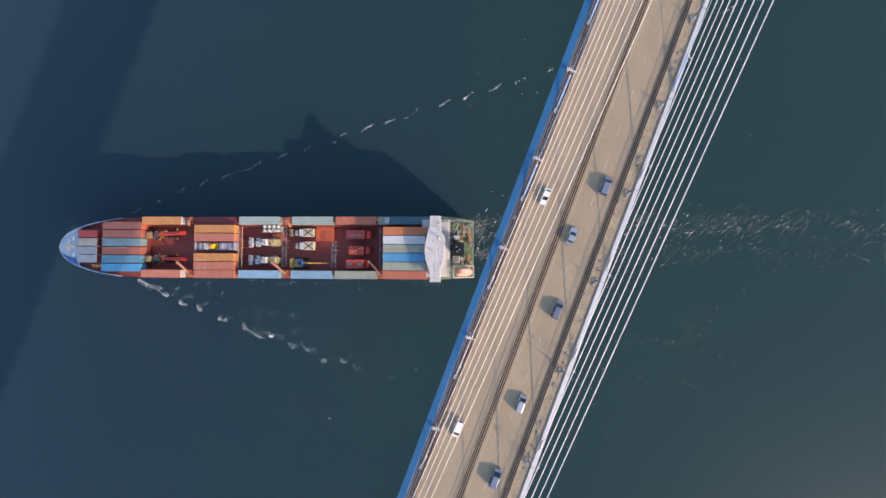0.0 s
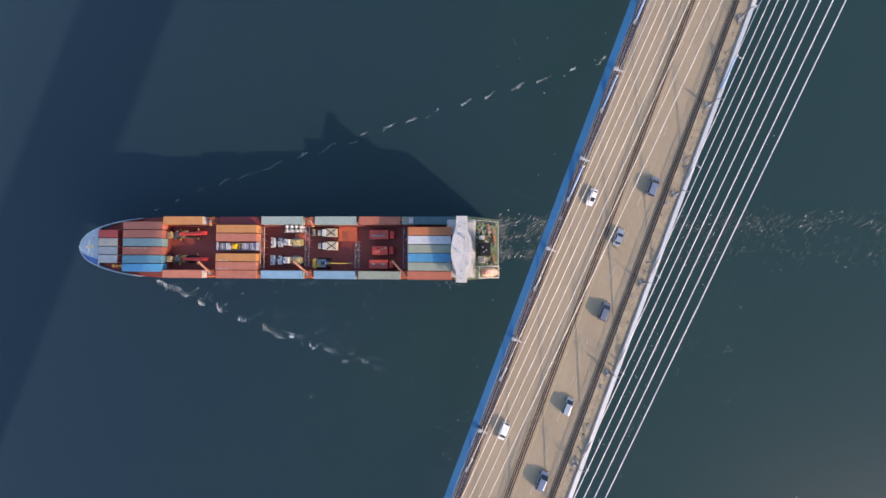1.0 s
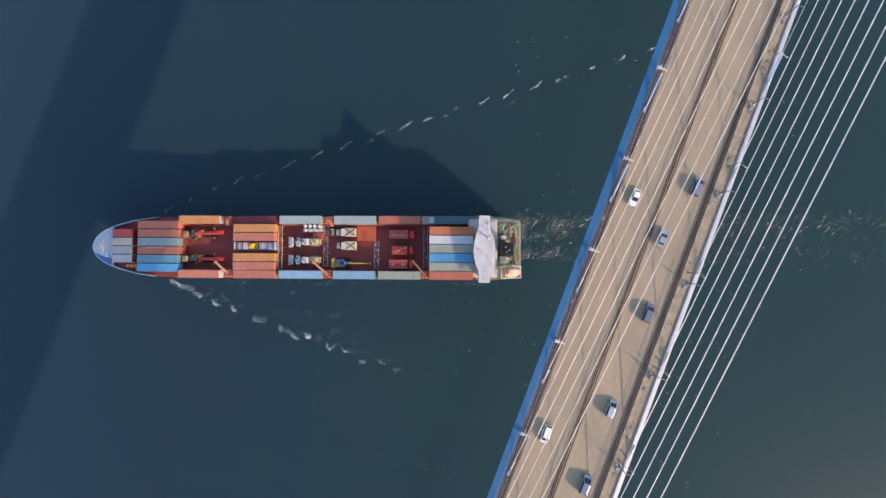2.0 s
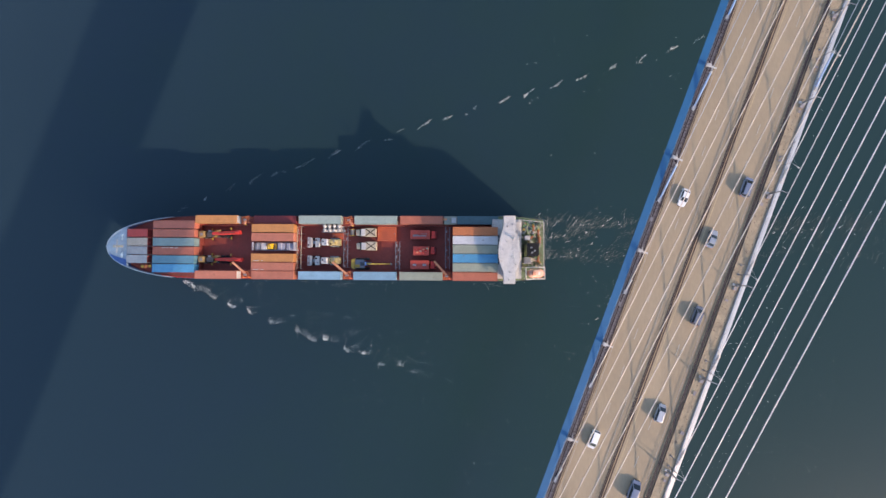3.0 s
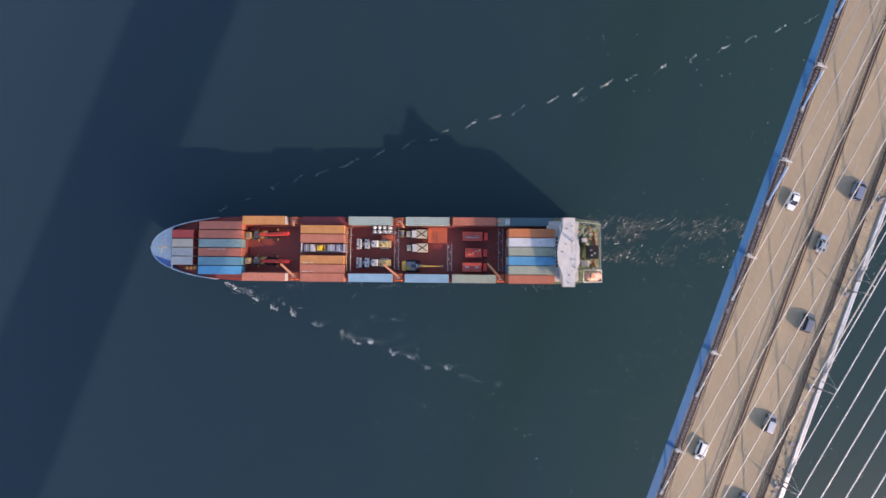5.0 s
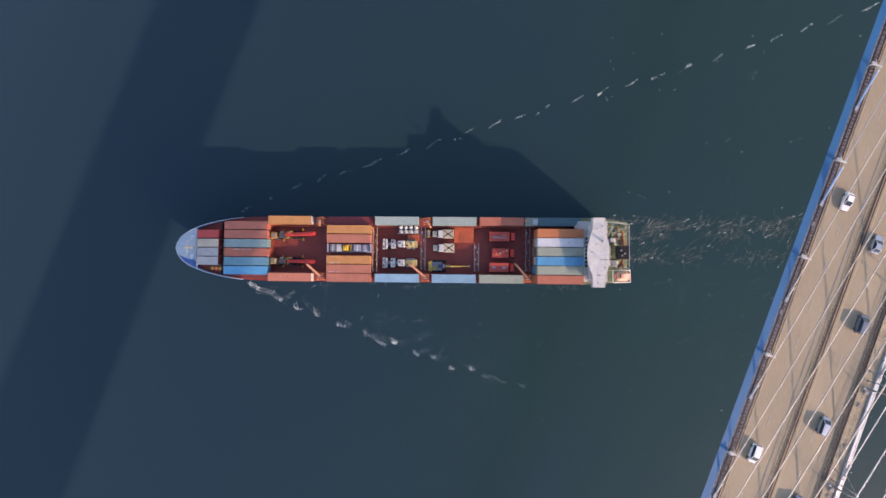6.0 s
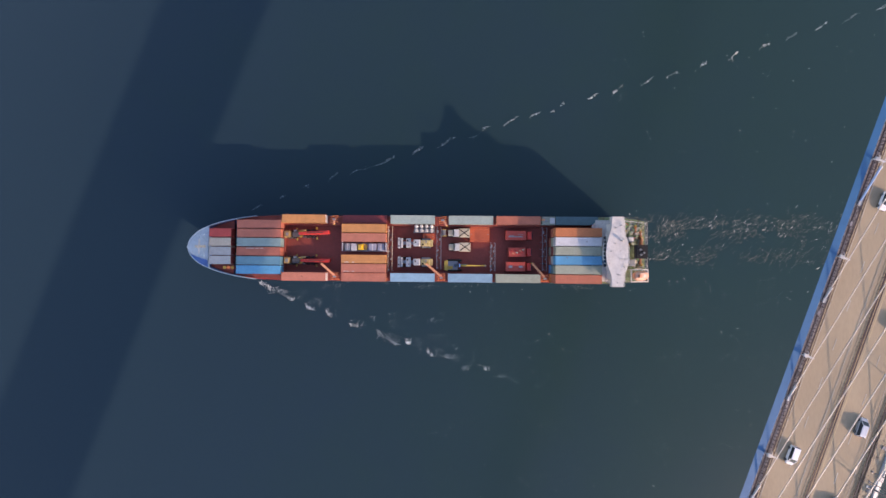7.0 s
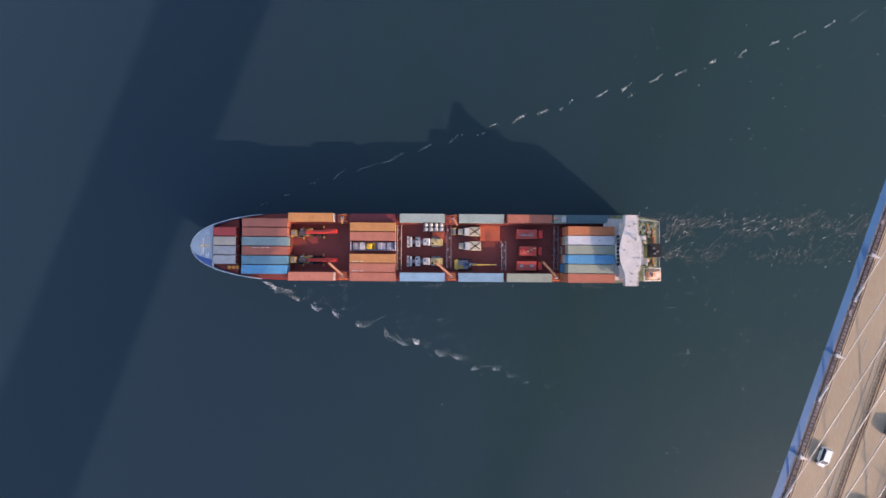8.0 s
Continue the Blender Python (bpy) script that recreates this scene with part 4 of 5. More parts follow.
# open flat rack with a yellow machine, in the second block
ob = thing("flat_rack", "lilac-grey open flat rack container in the second block", "container", pose(-79.2, 0.3, 5.98))
part("floor", solid(0, 12.1, -1.2, 1.2, 0, 0.5, 0.03), BOX_PAINT["lilac"], ob)
for x in (0.0, 11.95):
    part("end_wall", solid(x, x + 0.15, -1.2, 1.2, 0.5, 2.5, 0.02), BOX_PAINT["lilac"], ob)
for i, (x, w, m) in enumerate(((0.6, 1.6, STEEL), (2.4, 1.5, SHIP_WHITE), (7.2, 2.2, BOX_PAINT["lilac"]), (9.7, 1.9, BOX_PAINT["lilac"]))):
    ob = thing("crate", "grey covered crate lashed on the flat rack", "crate", pose(-79.2 + x, 0.3, 6.48), "crates on the flat rack")
    part("cover", solid(0, w, -1.0, 1.0, 0.1, 1.25 + 0.12 * (i % 2), 0.14), m, ob)
    part("skid", solid(0.1, w - 0.1, -0.8, 0.8, 0, 0.12), STEEL, ob)
    part("strap", solid(w * 0.45, w * 0.55, -1.02, 1.02, 0.1, 1.3 + 0.12 * (i % 2), 0.01), SHIP_WHITE, ob)
ob = thing("mini_loader", "small bright yellow loader on the flat rack", "loader", pose(-75.0, 0.3, 6.48))
part("body", solid(0, 1.5, -0.75, 0.75, 0.35, 1.3, 0.15), BRIGHT_YELLOW, ob)
part("cab", loft([(0.2, 0.5, 0.42, 1.2, 1.9), (0.4, 0.5, 0.42, 1.2, 2.1), (1.1, 0.5, 0.42, 1.2, 2.1)]), YELLOW, ob)
for s in (-1, 1):
    part("loader_arm", beam(bmesh.new(), (0.3, s * 0.7, 1.2), (2.1, s * 0.75, 0.7), 0.18, 0.25), YELLOW, ob)
    for wx in (0.3, 1.2):
        wheel(ob, wx, s * 0.75, 0.35, 0.28)
part("bucket", solid(1.9, 2.4, -0.85, 0.85, 0.1, 0.7, 0.06), YELLOW, ob)

# pale deck box ahead of the teal container
ob = thing("deck_store", "pale grey-green steel deck store with a raised lid", "locker", pose(-22.4, 8.0, 5.38))
part("case", solid(-1.9, 1.7, -1.15, 1.1, 0, 2.55, 0.05), BOX_PAINT["sage"], ob)
part("lid", solid(0.2, 1.5, -0.8, 0.7, 2.55, 2.7, 0.03), BOX_PAINT["white"], ob)
part("hasp", solid(-0.2, 0.0, -1.2, -1.14, 1.6, 1.9), STEEL, ob)

# ---- bow gear ----
ob = thing("foremast", "white foremast with a crosstree on the forecastle", "mast", pose(-118.5, 0.05, 6.6))
part("pole", rod(bmesh.new(), (0, 0, 0), (0, 0, 2.6), 0.24, 10, 0.14), SHIP_WHITE, ob)
part("crosstree", solid(-0.2, 0.2, -2.0, 2.0, 1.9, 2.1, 0.04), SHIP_WHITE, ob)
part("bowsprit_arm", solid(-1.0, 1.9, -0.32, 0.32, 2.0, 2.25, 0.04), SHIP_CREAM, ob)
part("masthead_lamp", rod(bmesh.new(), (0, 0, 2.6), (0, 0, 2.9), 0.12, 8), LAMP_WHITE, ob)
for y in (-2.6, 2.6):
    ob = thing("windlass", "blue-grey anchor windlass on the forecastle", "windlass", pose(-118.0, y, 6.9), "windlasses on the forecastle")
    part("drum", rod(bmesh.new(), (0, -0.6, 0.6), (0, 0.6, 0.6), 0.4, 12), BOW_GREY, ob)
    part("bed", solid(-0.6, 0.6, -0.8, 0.8, 0, 0.25, 0.03), BOW_GREY, ob)
    part("gearbox", solid(-0.35, 0.5, 0.62, 1.0, 0.25, 0.95, 0.06), BOW_GREY, ob)
ob = thing("rope_store", "yellow and orange rope racks beside the bow containers", "rack", pose(-110.9, -5.75, 5.4))
part("rack", solid(-2.2, 1.2, -0.55, 0.55, 0, 0.9, 0.05), DECK_RED, ob)
for i in range(3):
    part("coil", rod(bmesh.new(), (-1.5 + i * 1.1, 0.05, 0.9), (-1.5 + i * 1.1, 0.05, 1.15), 0.45, 12), (YELLOW, ORANGE, YELLOW)[i], ob)


def rail_run(name, pts, label, mat, height=1.0, step=1.8, group=""):
    """A light handrail of posts and two rails along a line of points."""
    ob = thing(name, label, "railing", pose(0, 0, 0), group)
    for a, b in zip(pts, pts[1:]):
        a, b = Vector(a), Vector(b)
        for h in (0.5, 1.0):
            part("rail", rod(bmesh.new(), a + Vector((0, 0, h * height)), b + Vector((0, 0, h * height)), 0.045, 5), mat, ob)
        n = max(1, int((b - a).length / step))
        for i in range(n + 1):
            p = a.lerp(b, i / n)
            part("post", rod(bmesh.new(), p, p + Vector((0, 0, height)), 0.035, 5), mat, ob)
    return ob


rail_run("ship_railing", [(x, -(half_breadth(x, 5) - 0.25), 5.38) for x in (-106.5, -103, -99, -96.2)], "red handrail along the ship's side", RED, group="ship railings")
rail_run("ship_railing", [(x, (half_breadth(x, 5) - 0.25), 5.38) for x in (-106.5, -103, -99, -96.4)], "dark red handrail along the ship's side", DECK_RED, group="ship railings")
rail_run("ship_railing", [(-3.2, 8.0, 8.2), (0, 7.75, 8.2), (2.4, 7.5, 8.2), (3.45, 7.3, 8.2), (3.5, 3.5, 8.2), (3.5, 0, 8.2), (3.5, -3.5, 8.2), (3.45, -7.5, 8.2), (0, -7.9, 8.2)], "white handrail round the poop deck", LAMP_WHITE, 1.6, group="ship railings")

# ---- more of the deckhouse ----
part("front_gallery", solid(-10.9, -10.4, -7.2, 6.9, 8.2, 11.2, 0.04), SHIP_LILAC, house)
part("gallery_deck", solid(-10.95, -3.0, -8.3, 7.9, 11.2, 11.4, 0.03), SHIP_WHITE, house)
for i in range(9):
    y = -6.2 + i * 1.45
    part("window", solid(-10.97, -10.88, y - 0.45, y + 0.45, 9.4, 10.3), GLASS, house)
for i in range(8):
    y = -4.0 + i * 1.0
    part("window", solid(-9.75, -9.4, y - 0.4, y + 0.4, 14.0, 15.0), GLASS, house)
for y0, y1 in ((-9.5, -6.4), (5.4, 8.45)):
    part("wing_screen", solid(-8.36, -8.28, y0, y1, 14.5, 15.52), SHIP_WHITE, house)
for y in (-8.6, 7.6):
    part("wing_support", beam(bmesh.new(), (-6.8, y, 8.2), (-6.8, y, 15.5), 0.5, 0.5), SHIP_WHITE, house)
rail_run("roof_railing", [(-8.2, -9.35, 15.85), (-5.45, -9.35, 15.85), (-5.4, -6.2, 15.85), (-4.3, -3.4, 15.85), (-4.2, 0.5, 15.85), (-5.3, 4.2, 15.85), (-5.45, 8.3, 15.85), (-8.2, 8.3, 15.85)], "white handrail round the wheelhouse roof", SHIP_WHITE, 0.9, 1.5, "ship railings")
ob = thing("radar_mast", "white radar mast with yards on the wheelhouse roof", "mast", pose(-6.2, -2.4, 15.85))
part("pole", rod(bmesh.new(), (0, 0, 0), (0, 0, 5.4), 0.12, 10, 0.07), SHIP_WHITE, ob)
part("yard", rod(bmesh.new(), (0, -1.7, 3.9), (0, 1.7, 3.9), 0.05, 7), SHIP_WHITE, ob)
part("yard", rod(bmesh.new(), (0, -1.0, 4.7), (0, 1.0, 4.7), 0.05, 7), SHIP_WHITE, ob)
part("radar_scanner", solid(-0.09, 0.09, -1.1, 1.1, 3.1, 3.24, 0.03), LAMP_WHITE, ob)
part("platform", rod(bmesh.new(), (0, 0, 2.9), (0, 0, 3.0), 0.3, 14), SHIP_WHITE, ob)
for x, y, h in ((-7.6, 1.6, 2.6), (-7.4, 5.6, 2.4), (-6.8, -6.4, 2.2), (-8.6, -0.4, 1.8), (-6.0, 6.2, 1.6), (-5.2, -4.4, 2.0), (-7.0, -8.4, 1.6)):
    ob = thing("whip_aerial", "thin white whip aerial on the wheelhouse roof", "aerial", pose(x, y, 15.85), "aerials on the roof")
    part("rod", rod(bmesh.new(), (0, 0, 0), (0, 0, h), 0.045, 6, 0.02), SHIP_WHITE, ob)
    part("foot", rod(bmesh.new(), (0, 0, 0), (0, 0, 0.25), 0.16, 8), STEEL, ob)
ob = thing("radome", "small white satellite dome on the wheelhouse roof", "dome", pose(-5.9, 2.3, 15.85))
bm = bmesh.new()
bmesh.ops.create_uvsphere(bm, u_segments=16, v_segments=10, radius=0.4, matrix=Matrix.Translation((0, 0, 0.85)))
part("dome", bm, LAMP_WHITE, ob)
part("stem", rod(bmesh.new(), (0, 0, 0), (0, 0, 0.6), 0.22, 10), SHIP_WHITE, ob)

# ---- poop deck ----
ob = thing("funnel", "black-topped green funnel casing on the poop deck", "funnel", pose(-0.6, -0.45, 8.2))
part("casing", prism([(-1.3, -1.6), (1.2, -1.6), (1.4, -1.2), (1.4, 1.2), (1.2, 1.6), (-1.3, 1.6)], 0, 6.2, 0.1), DECK_GREEN, ob, "green painted casing")
part("black_top", prism([(-1.45, -1.75), (1.35, -1.75), (1.55, -1.35), (1.55, 1.35), (1.35, 1.75), (-1.45, 1.75)], 6.2, 7.5, 0.12), BLACK, ob, "sooty black top")
for x, y in ((-0.5, 0.5), (0.4, -0.3), (-0.3, -0.8)):
    part("exhaust_pipe", rod(bmesh.new(), (x, y, 7.4), (x, y, 7.95), 0.24, 12), STEEL, ob)
ob = thing("vent_house", "pale grey ventilator house on the poop deck", "ventilator", pose(-1.2, -3.3, 8.2))
part("box", solid(-1.0, 0.9, -0.9, 0.9, 0, 3.0, 0.08), SHIP_WHITE, ob)
part("louvre", solid(-0.8, 0.7, -0.7, 0.7, 3.0, 3.15, 0.03), STEEL, ob)
part("hood", rod(bmesh.new(), (1.4, 0.3, 0), (1.4, 0.3, 2.2), 0.32, 12), SHIP_CREAM, ob)
ob = thing("vent_house", "grey ventilator house behind the funnel", "ventilator", pose(-1.3, 2.9, 8.2))
part("box", solid(-0.8, 0.9, -0.7, 0.7, 0, 2.4, 0.08), STEEL, ob)
part("louvre", solid(-0.6, 0.7, -0.5, 0.5, 2.4, 2.55, 0.03), SHIP_WHITE, ob)
part("hood", rod(bmesh.new(), (-1.2, 0.2, 0), (-1.2, 0.2, 1.9), 0.3, 12), SHIP_CREAM, ob)
# free-fall lifeboat on its sloping white cradle
ob = thing("lifeboat_cradle", "white steel launching cradle at the stern", "cradle", pose(0.8, -6.75, 8.2))
for y in (-1.6, 1.6):
    part("slide_beam", beam(bmesh.new(), (-2.8, y, 4.3), (2.9, y, 1.6), 0.24, 0.3), SHIP_WHITE, ob)
    for x, z in ((-2.6, 4.2), (0.0, 3.0), (2.6, 1.7)):
        part("leg", beam(bmesh.new(), (x, y, 0), (x, y, z), 0.2, 0.2), SHIP_WHITE, ob)
for x, z in ((-2.75, 4.3), (0.9, 2.6), (2.85, 1.65)):
    part("cross_beam", solid(x - 0.13, x + 0.13, -1.48, 1.48, z - 0.1, z + 0.12, 0.02), SHIP_WHITE, ob)
boat = thing("lifeboat", "enclosed orange free-fall lifeboat on its white cradle", "lifeboat", pose(0.75, -6.75, 8.2 + 3.1) @ pose(0, 0, 0, 0, 25.5, 0))
boat.scale = (1.05, 1.3, 1.0)
part("hull", loft([(-2.5, 0.3, 0.6, -0.1, 0.6), (-1.8, 0.6, 0.95, -0.25, 0.75), (1.2, 0.6, 0.95, -0.25, 0.75), (2.5, 0.12, 0.3, 0.1, 0.7)]), BOAT_ORANGE, boat)
part("canopy", loft([(-2.3, 0.62, 0.45, 0.75, 1.1), (-1.6, 0.9, 0.6, 0.75, 1.4), (0.9, 0.88, 0.6, 0.75, 1.3), (2.1, 0.35, 0.2, 0.7, 0.95)]), BOAT_PALE, boat, "faded salmon canopy")
part("wheel_dome", loft([(-1.9, 0.4, 0.33, 1.35, 1.75), (-1.0, 0.4, 0.33, 1.35, 1.75)]), BOAT_ORANGE, boat)
part("window", solid(-1.98, -1.86, -0.28, 0.28, 1.45, 1.68), GLASS, boat)
part("hatch", solid(0.0, 0.6, -0.3, 0.3, 1.33, 1.4, 0.02), SHIP_WHITE, boat)
for x, y in ((2.0, 4.4), (2.0, -3.0), (0.6, 5.6), (2.3, 2.4)):
    ob = thing("mooring_winch", "rust-orange mooring winch on the poop deck", "winch", pose(x, y, 8.2), "winches on the poop deck")
    part("bed", solid(-0.6, 0.6, -0.95, 0.95, 0, 0.3, 0.04), STEEL, ob)
    part("drum", rod(bmesh.new(), (0, -0.65, 0.75), (0, 0.65, 0.75), 0.36, 12), RUST_ORANGE, ob)
    for s in (-1, 1):
        part("flange", rod(bmesh.new(), (0, s * 0.65, 0.75), (0, s * 0.75, 0.75), 0.55, 14), RUST_ORANGE, ob)
    part("motor", solid(-0.3, 0.35, 0.8, 1.25, 0.3, 0.95, 0.07), YELLOW, ob)
random.seed(11)
for i in range(16):
    x, y = random.uniform(-2.4, 2.4), random.uniform(4.2, 7.1)
    ob = thing("rope_pile", "green heap of mooring rope and net on the poop deck", "rope", pose(x, y, 8.2, 0, 0, random.uniform(0, 180)), "rope piles on the poop deck")
    bm = bmesh.new()
    for k in range(3):
        a = random.uniform(0.35, 0.8)
        bmesh.ops.create_cone(bm, cap_ends=True, segments=11, radius1=a, radius2=a * 0.75, depth=0.3, matrix=pose(random.uniform(-0.3, 0.3), random.uniform(-0.3, 0.3), 0.15 + 0.25 * k, random.uniform(-9, 9), random.uniform(-9, 9)))
    part("coil", bm, random.choice((DECK_GREEN, ROPE_GREEN, ROPE_GREEN, SHIP_CREAM, STEEL)), ob)
    part("loose_end", rod(bmesh.new(), (0.3, 0.2, 0.12), (random.uniform(0.9, 1.8), random.uniform(-0.6, 0.8), 0.1), 0.09, 6), ROPE_PALE, ob)
for i in range(44):
    x, y = random.uniform(-2.8, 3.0), random.choice((random.uniform(1.6, 7.2), random.uniform(-4.9, -1.9), random.uniform(1.6, 7.2)))
    ob = thing("deck_gear", "small worn piece of deck gear on the poop", "deck gear", pose(x, y, 8.2, 0, 0, random.uniform(0, 180)), "gear on the poop deck")
    a, q, t2 = random.uniform(0.12, 0.5), random.uniform(0.1, 0.3), random.uniform(0.3, 1.1)
    m = random.choice((RUST_ORANGE, SHIP_CREAM, SHIP_CREAM, SHIP_WHITE, ROPE_PALE, YELLOW, ROPE_GREEN, ROPE_GREEN))
    part("body", solid(-a, a, -q, q, 0, t2, 0.05), m, ob)
    part("pipe", rod(bmesh.new(), (-a, 0, t2 * 0.8), (a + random.uniform(0.3, 1.2), random.uniform(-0.5, 0.5), t2 * 0.8), 0.07, 6), random.choice((ROPE_PALE, SHIP_WHITE, STEEL)), ob)
for i in range(6):
    x, y = -2.4 + 0.7 * i + 0.25 * (i % 2), 7.0 - 0.55 * (i % 3)
    ob = thing("green_tarpaulin", "crumpled green tarpaulin strip on the poop deck", "tarpaulin", pose(x, y - 1.0, 8.25 + 0.9, 0, 0, 35 + 31 * (i % 4)), "green tarpaulins on the poop deck")
    bm = bmesh.new()
    bmesh.ops.create_grid(bm, x_segments=10, y_segments=3, size=1.0)
    for v in bm.verts:
        v.co = Vector((v.co.x * 1.5, v.co.y * 0.24, 0.16 * math.sin(4 * v.co.x + i) + 0.10 * math.cos(7 * v.co.y + 2 * i)))
    bmesh.ops.solidify(bm, geom=list(bm.faces), thickness=0.05)
    part("sheet", bm, (ROPE_GREEN, ROPE_PALE, DECK_GREEN)[i % 3], ob)
    part("prop", rod(bmesh.new(), (0, 0, -0.95), (0, 0, 0), 0.06, 6), STEEL, ob)
for i, (x, y) in enumerate(((-2.6, -1.2), (-2.7, 1.2), (2.6, 0.9), (2.4, -4.6), (1.0, 3.4), (-2.5, -5.2), (2.9, 6.4), (1.2, -2.9))):
    ob = thing("bollard", "pair of pale bollards on the green poop deck", "bollard", pose(x, y, 8.2, 0, 0, 40 * i), "bollards on the poop deck")
    part("base", solid(-0.5, 0.5, -0.22, 0.22, 0, 0.1, 0.02), STEEL, ob)
    for s in (-0.3, 0.3):
        part("post", rod(bmesh.new(), (s, 0, 0.1), (s, 0, 0.7), 0.15, 10), SHIP_CREAM, ob)


# ---- grit on the bridge walkway ----
bm = bmesh.new()
for _ in range(900):
    u, v = random.choice((random.uniform(14.25, 15.8), random.uniform(14.25, 15.8), random.uniform(-0.5, 0.4))), random.uniform(-58, 90)
    r = random.uniform(0.02, 0.075)
    bmesh.ops.create_icosphere(bm, subdivisions=1, radius=r, matrix=pose(u, v, 61.05, 0, 0, random.uniform(0, 180)) @ Matrix.Diagonal((1.8, 1.0, 0.25, 1)))
grit = part("walkway_grit", bm, GRIT, matrix=BRIDGE)
tagged(grit, "loose brown grit and scraps along the bridge walkways", "grit", kind="stuff")

# ---- foam on the water ----
def flecks(bm, cx, cy, count, spread, length, width, angle, size, stretch=1.0, wobble=0.6, lace=True):
    """Irregular low clots of foam scattered along a short streak."""
    for _ in range(count):
        s, w = random.uniform(-0.5, 0.5) * length, random.gauss(0, 0.3) * width
        x = cx + s * math.cos(angle) - w * math.sin(angle) + random.gauss(0, spread)
        y = cy + s * math.sin(angle) + w * math.cos(angle) + random.gauss(0, spread)
        if lace and noise.noise(Vector((2.6 * x, 2.6 * y, 5.3))) < -0.02:
            continue
        r, n, tilt = size * random.uniform(0.3, 1.2), random.randint(5, 7), angle + random.gauss(0, wobble)
        long, thin = 1 + stretch * random.uniform(0.4, 2.6), 1 - stretch * random.uniform(0.4, 0.75)
        ring = []
        for k in range(n):
            a, q = 2 * math.pi * k / n, r * random.uniform(0.55, 1.15)
            px, py = q * long * math.cos(a), q * thin * math.sin(a)
            ring.append(bm.verts.new((x + px * math.cos(tilt) - py * math.sin(tilt), y + px * math.sin(tilt) + py * math.cos(tilt), SEA_Z + 0.02)))
        mid = bm.verts.new((x, y, SEA_Z + 0.05 + 0.1 * r))
        for k in range(n):
            bm.faces.new((ring[k], ring[(k + 1) % n], mid))


def streak(bm, x, y, long, wide, angle):
    """A thin, slightly bent stroke of foam that tapers to both ends."""
    bend, rows = random.gauss(0, 0.18) * long, []
    for k in range(5):
        q = k / 4 - 0.5
        px, py = q * long, bend * (q * q * 4 - 0.5) * 0.5 + random.gauss(0, 0.12) * wide
        w = wide * (0.15 + 0.85 * (1 - 4 * q * q)) * random.uniform(0.5, 1.1) / 2
        pts = [(px, py + w), (px, py - w)]
        rows.append([bm.verts.new((x + a * math.cos(angle) - b * math.sin(angle), y + a * math.sin(angle) + b * math.cos(angle), SEA_Z + z)) for (a, b), z in zip(pts, (0.06, 0.03))])
    for p, q in zip(rows, rows[1:]):
        bm.faces.new((p[0], p[1], q[1], q[0]))


def foam(name, bm, mat, label):
    ob = part(name, bm, mat)
    return tagged(ob, label, "foam", kind="stuff")


random.seed(21)
# the thin dashed crest that runs out from the bow on the shaded side
def along(x, xs, ys):
    return float(np.interp(x, xs, ys))


bm = bmesh.new()
x = -110.5
while x < 98:
    y = along(x, (-112, -91, -39, 30, 98), (11.2, 20.6, 37.4, 58.6, 81.2))
    k = min(1.0, (x + 111) / 60)
    if random.random() < 0.95:
        long = random.uniform(3.6, 7.0)
        turn = radians(random.gauss(33, 3.5))
        for _ in range(random.randint(4, 6)):
            w = random.uniform(-0.42, 0.42) * long
            flecks(bm, x + w * math.cos(turn), y + w * math.sin(turn) + random.gauss(0, 0.2), random.randint(24, 44), 0.1, long * random.uniform(0.25, 0.5), 0.3, turn + random.gauss(0, 0.15), (random.uniform(0.034, 0.052) + 0.014 * k) * (0.65 + 0.35 * k))
    x += random.uniform(7.6, 10.4)
foam("bow_wave_crest", bm, FOAM, "thin broken white crest of the bow wave on dark water")
# the broader, broken wave on the sunny side
def breaker(bm, x, y, long, turn, count, size):
    """A small curved crest with its broken foam trailing behind."""
    for _ in range(5 * count):
        s, back = random.gauss(0, 0.5), abs(random.gauss(0, 0.55)) - 0.15
        px, py = s * long / 2, 0.2 * s * s * long + back
        flecks(bm, x + px * math.cos(turn) - py * math.sin(turn), y + px * math.sin(turn) + py * math.cos(turn), 2, 0.1, 0.3, 0.3, turn + s * 0.7, size * (0.38 if back > 0.1 else 0.6))


WAVE = (-107, -97.5, -86, -68.6, -54, -27), (-11, -16.2, -20.6, -28.2, -33, -40.3)
bm, soft = bmesh.new(), bmesh.new()
flecks(bm, -106.2, -11.4, 420, 0.15, 4.2, 1.0, radians(-30), 0.075)
flecks(bm, -102.4, -13.0, 420, 0.25, 6.0, 1.6, radians(-12), 0.06)
x = -98.5
while x < -20:
    y = along(x, *WAVE)
    fade = 1.0 if x < -62 else max(0.1, 1 - (x + 62) / 36)
    breaker(bm, x, y + random.gauss(0, 0.6), random.uniform(2.2, 4.4), radians(random.uniform(-50, -5)), int(random.uniform(30, 60) * fade), random.uniform(0.085, 0.125))
    flecks(bm, x + random.uniform(1, 3), y + random.uniform(0.6, 2.0), int(random.uniform(60, 150) * fade), 0.5, random.uniform(2.5, 5.5), 1.4, radians(random.uniform(-12, 16)), 0.045)
    for _ in range(6):
        flecks(soft if random.random() < 0.45 else bm, x + random.uniform(-2, 12), y + random.uniform(1.0, 11), int(random.uniform(14, 34) * fade), 0.3, random.uniform(1.2, 3.2), 0.7, radians(random.uniform(-5, 35)), 0.05)
    x += random.uniform(4.2, 8.2)
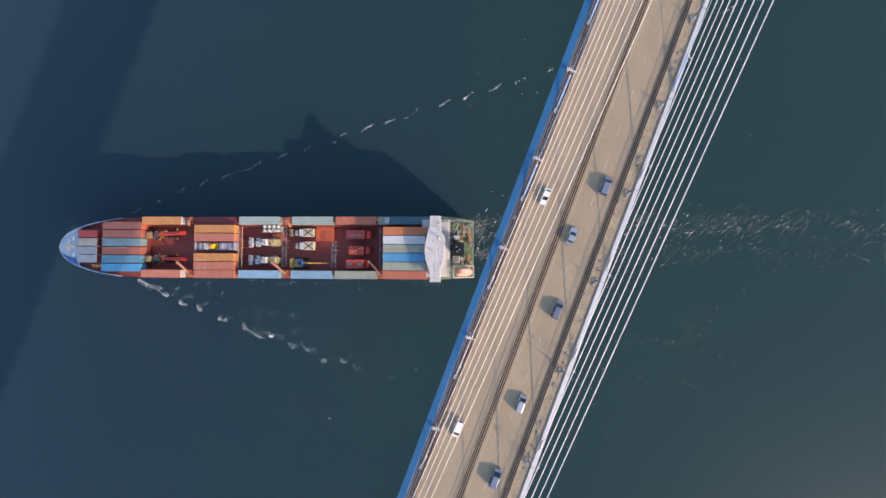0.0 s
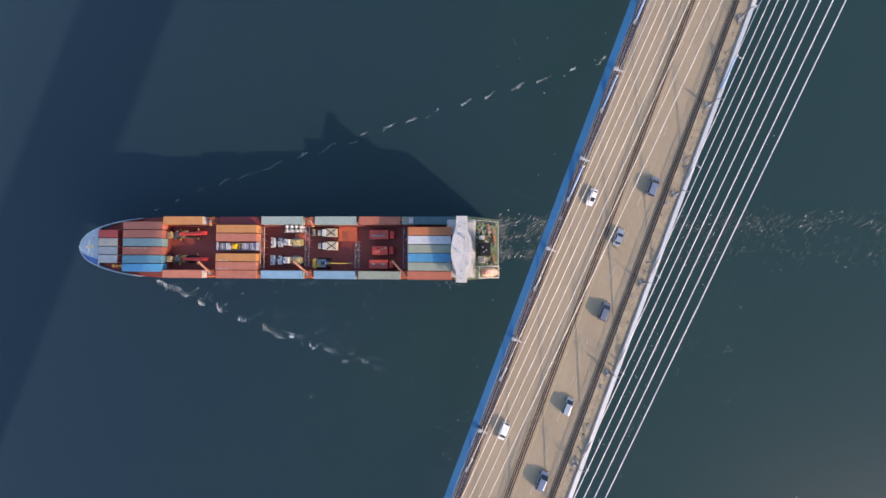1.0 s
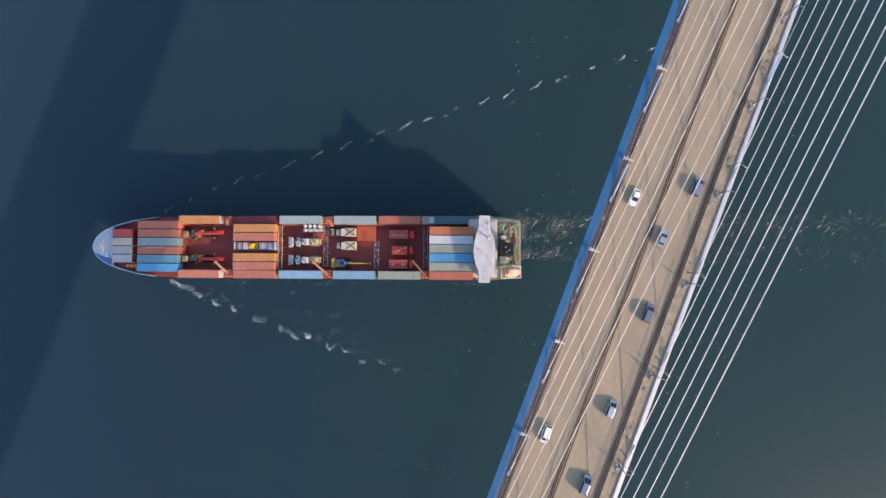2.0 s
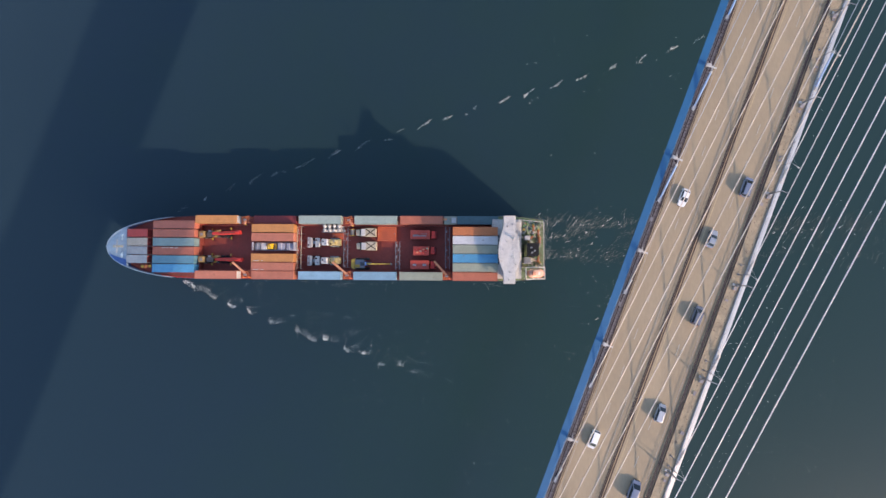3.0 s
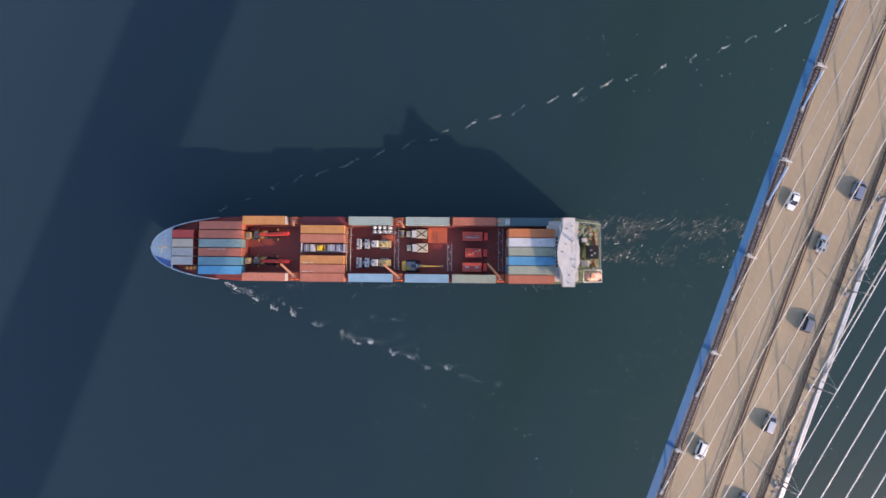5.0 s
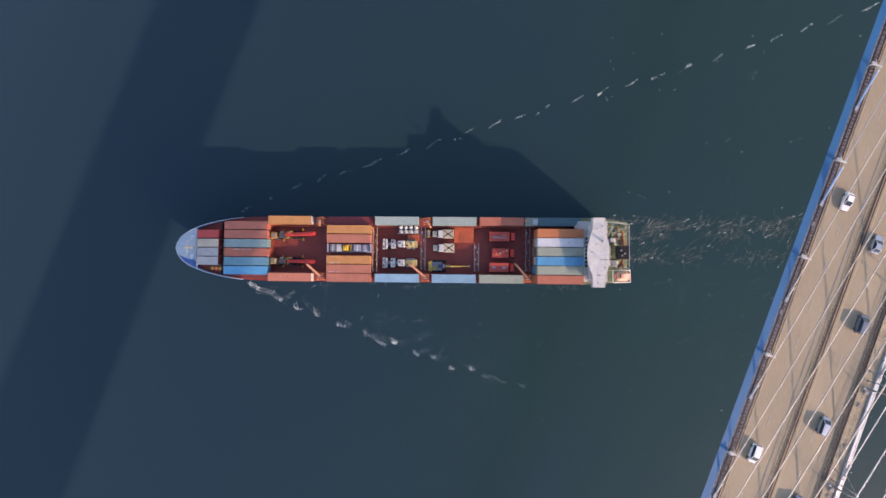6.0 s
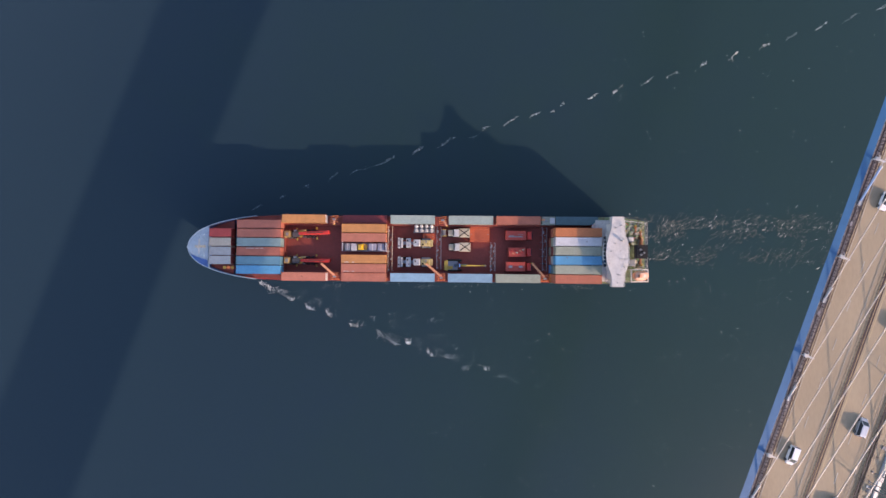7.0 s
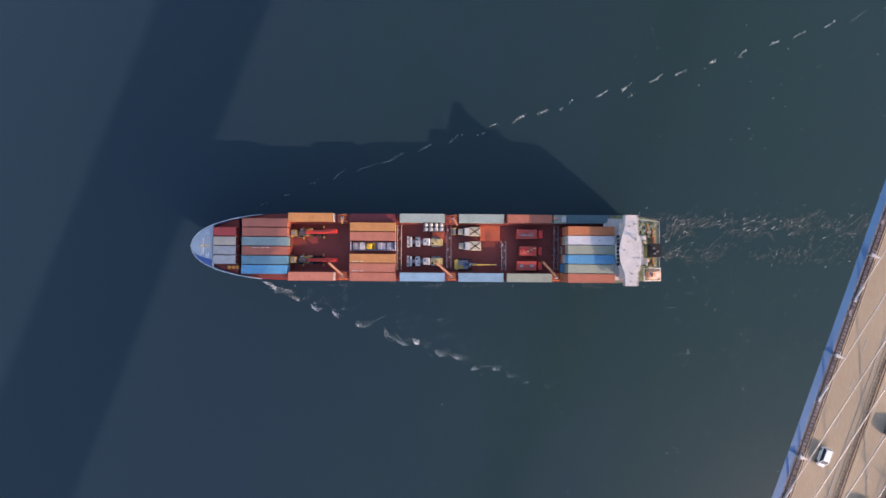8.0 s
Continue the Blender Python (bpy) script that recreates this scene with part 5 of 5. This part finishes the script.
for _ in range(14):
    flecks(soft, random.uniform(-92, -8), random.uniform(-11.2, -10.2), 20, 0.3, 6.0, 0.6, radians(random.uniform(-6, 6)), 0.13)
foam("bow_wave_foam", bm, FOAM, "broken white foam of the bow wave beside the ship")
foam("bow_wave_froth", soft, CHURN, "thin grey-green froth behind the bow wave")

# propeller wake: short slanting strokes in two bands
bm, soft = bmesh.new(), bmesh.new()
for _ in range(3600):
    k = random.random() ** 1.05
    x = 4.5 + 140 * k ** 1.4
    y = (random.gauss(6.9, 1.9 + 1.0 * k) + 1.6 * k) if random.random() < 0.72 else random.gauss(-1.2, 0.9 + 1.3 * k)
    if noise.noise(Vector((x * 0.13, y * 0.25, 3.1))) < -0.2:
        continue
    streak(soft if random.random() < 0.91 else bm, x + random.gauss(0, 0.5), y + random.gauss(0, 0.4), random.uniform(0.5, 1.8), random.uniform(0.04, 0.09), radians(random.gauss(40, 9)))
for _ in range(14):
    flecks(soft, random.uniform(4.2, 9), random.gauss(0.6, 2.4), 14, 0.3, 3, 0.8, 0.1, 0.16)
foam("wake_foam", bm, FOAM, "scattered white foam of the propeller wake")
foam("wake_froth", soft, CHURN, "grey-green churned froth of the propeller wake")
# sun sparkle on the open water, built as small white strokes
bm = bmesh.new()
for _ in range(1900):
    x, y = random.uniform(-60, 95), random.uniform(-75, 2)
    if noise.noise(Vector((x * 0.05, y * 0.13, 7.7))) < 0.05 and random.random() < 0.8:
        continue
    streak(bm, x, y, random.uniform(0.12, 0.45), random.uniform(0.03, 0.065), radians(random.uniform(-30, 60)))
for _ in range(650):
    x, y = random.uniform(12, 80), random.uniform(-62, -8)
    if noise.noise(Vector((x * 0.08, y * 0.16, 1.7))) > -0.05:
        streak(bm, x, y, random.uniform(0.15, 0.5), random.uniform(0.04, 0.08), radians(random.uniform(-30, 60)))
for _ in range(90):
    streak(bm, random.uniform(0, 100), random.uniform(12, 70), random.uniform(0.2, 0.5), 0.06, radians(random.uniform(-30, 50)))
foam("foam_specks", bm, FOAM, "small scattered white specks standing for sparkle on open water")
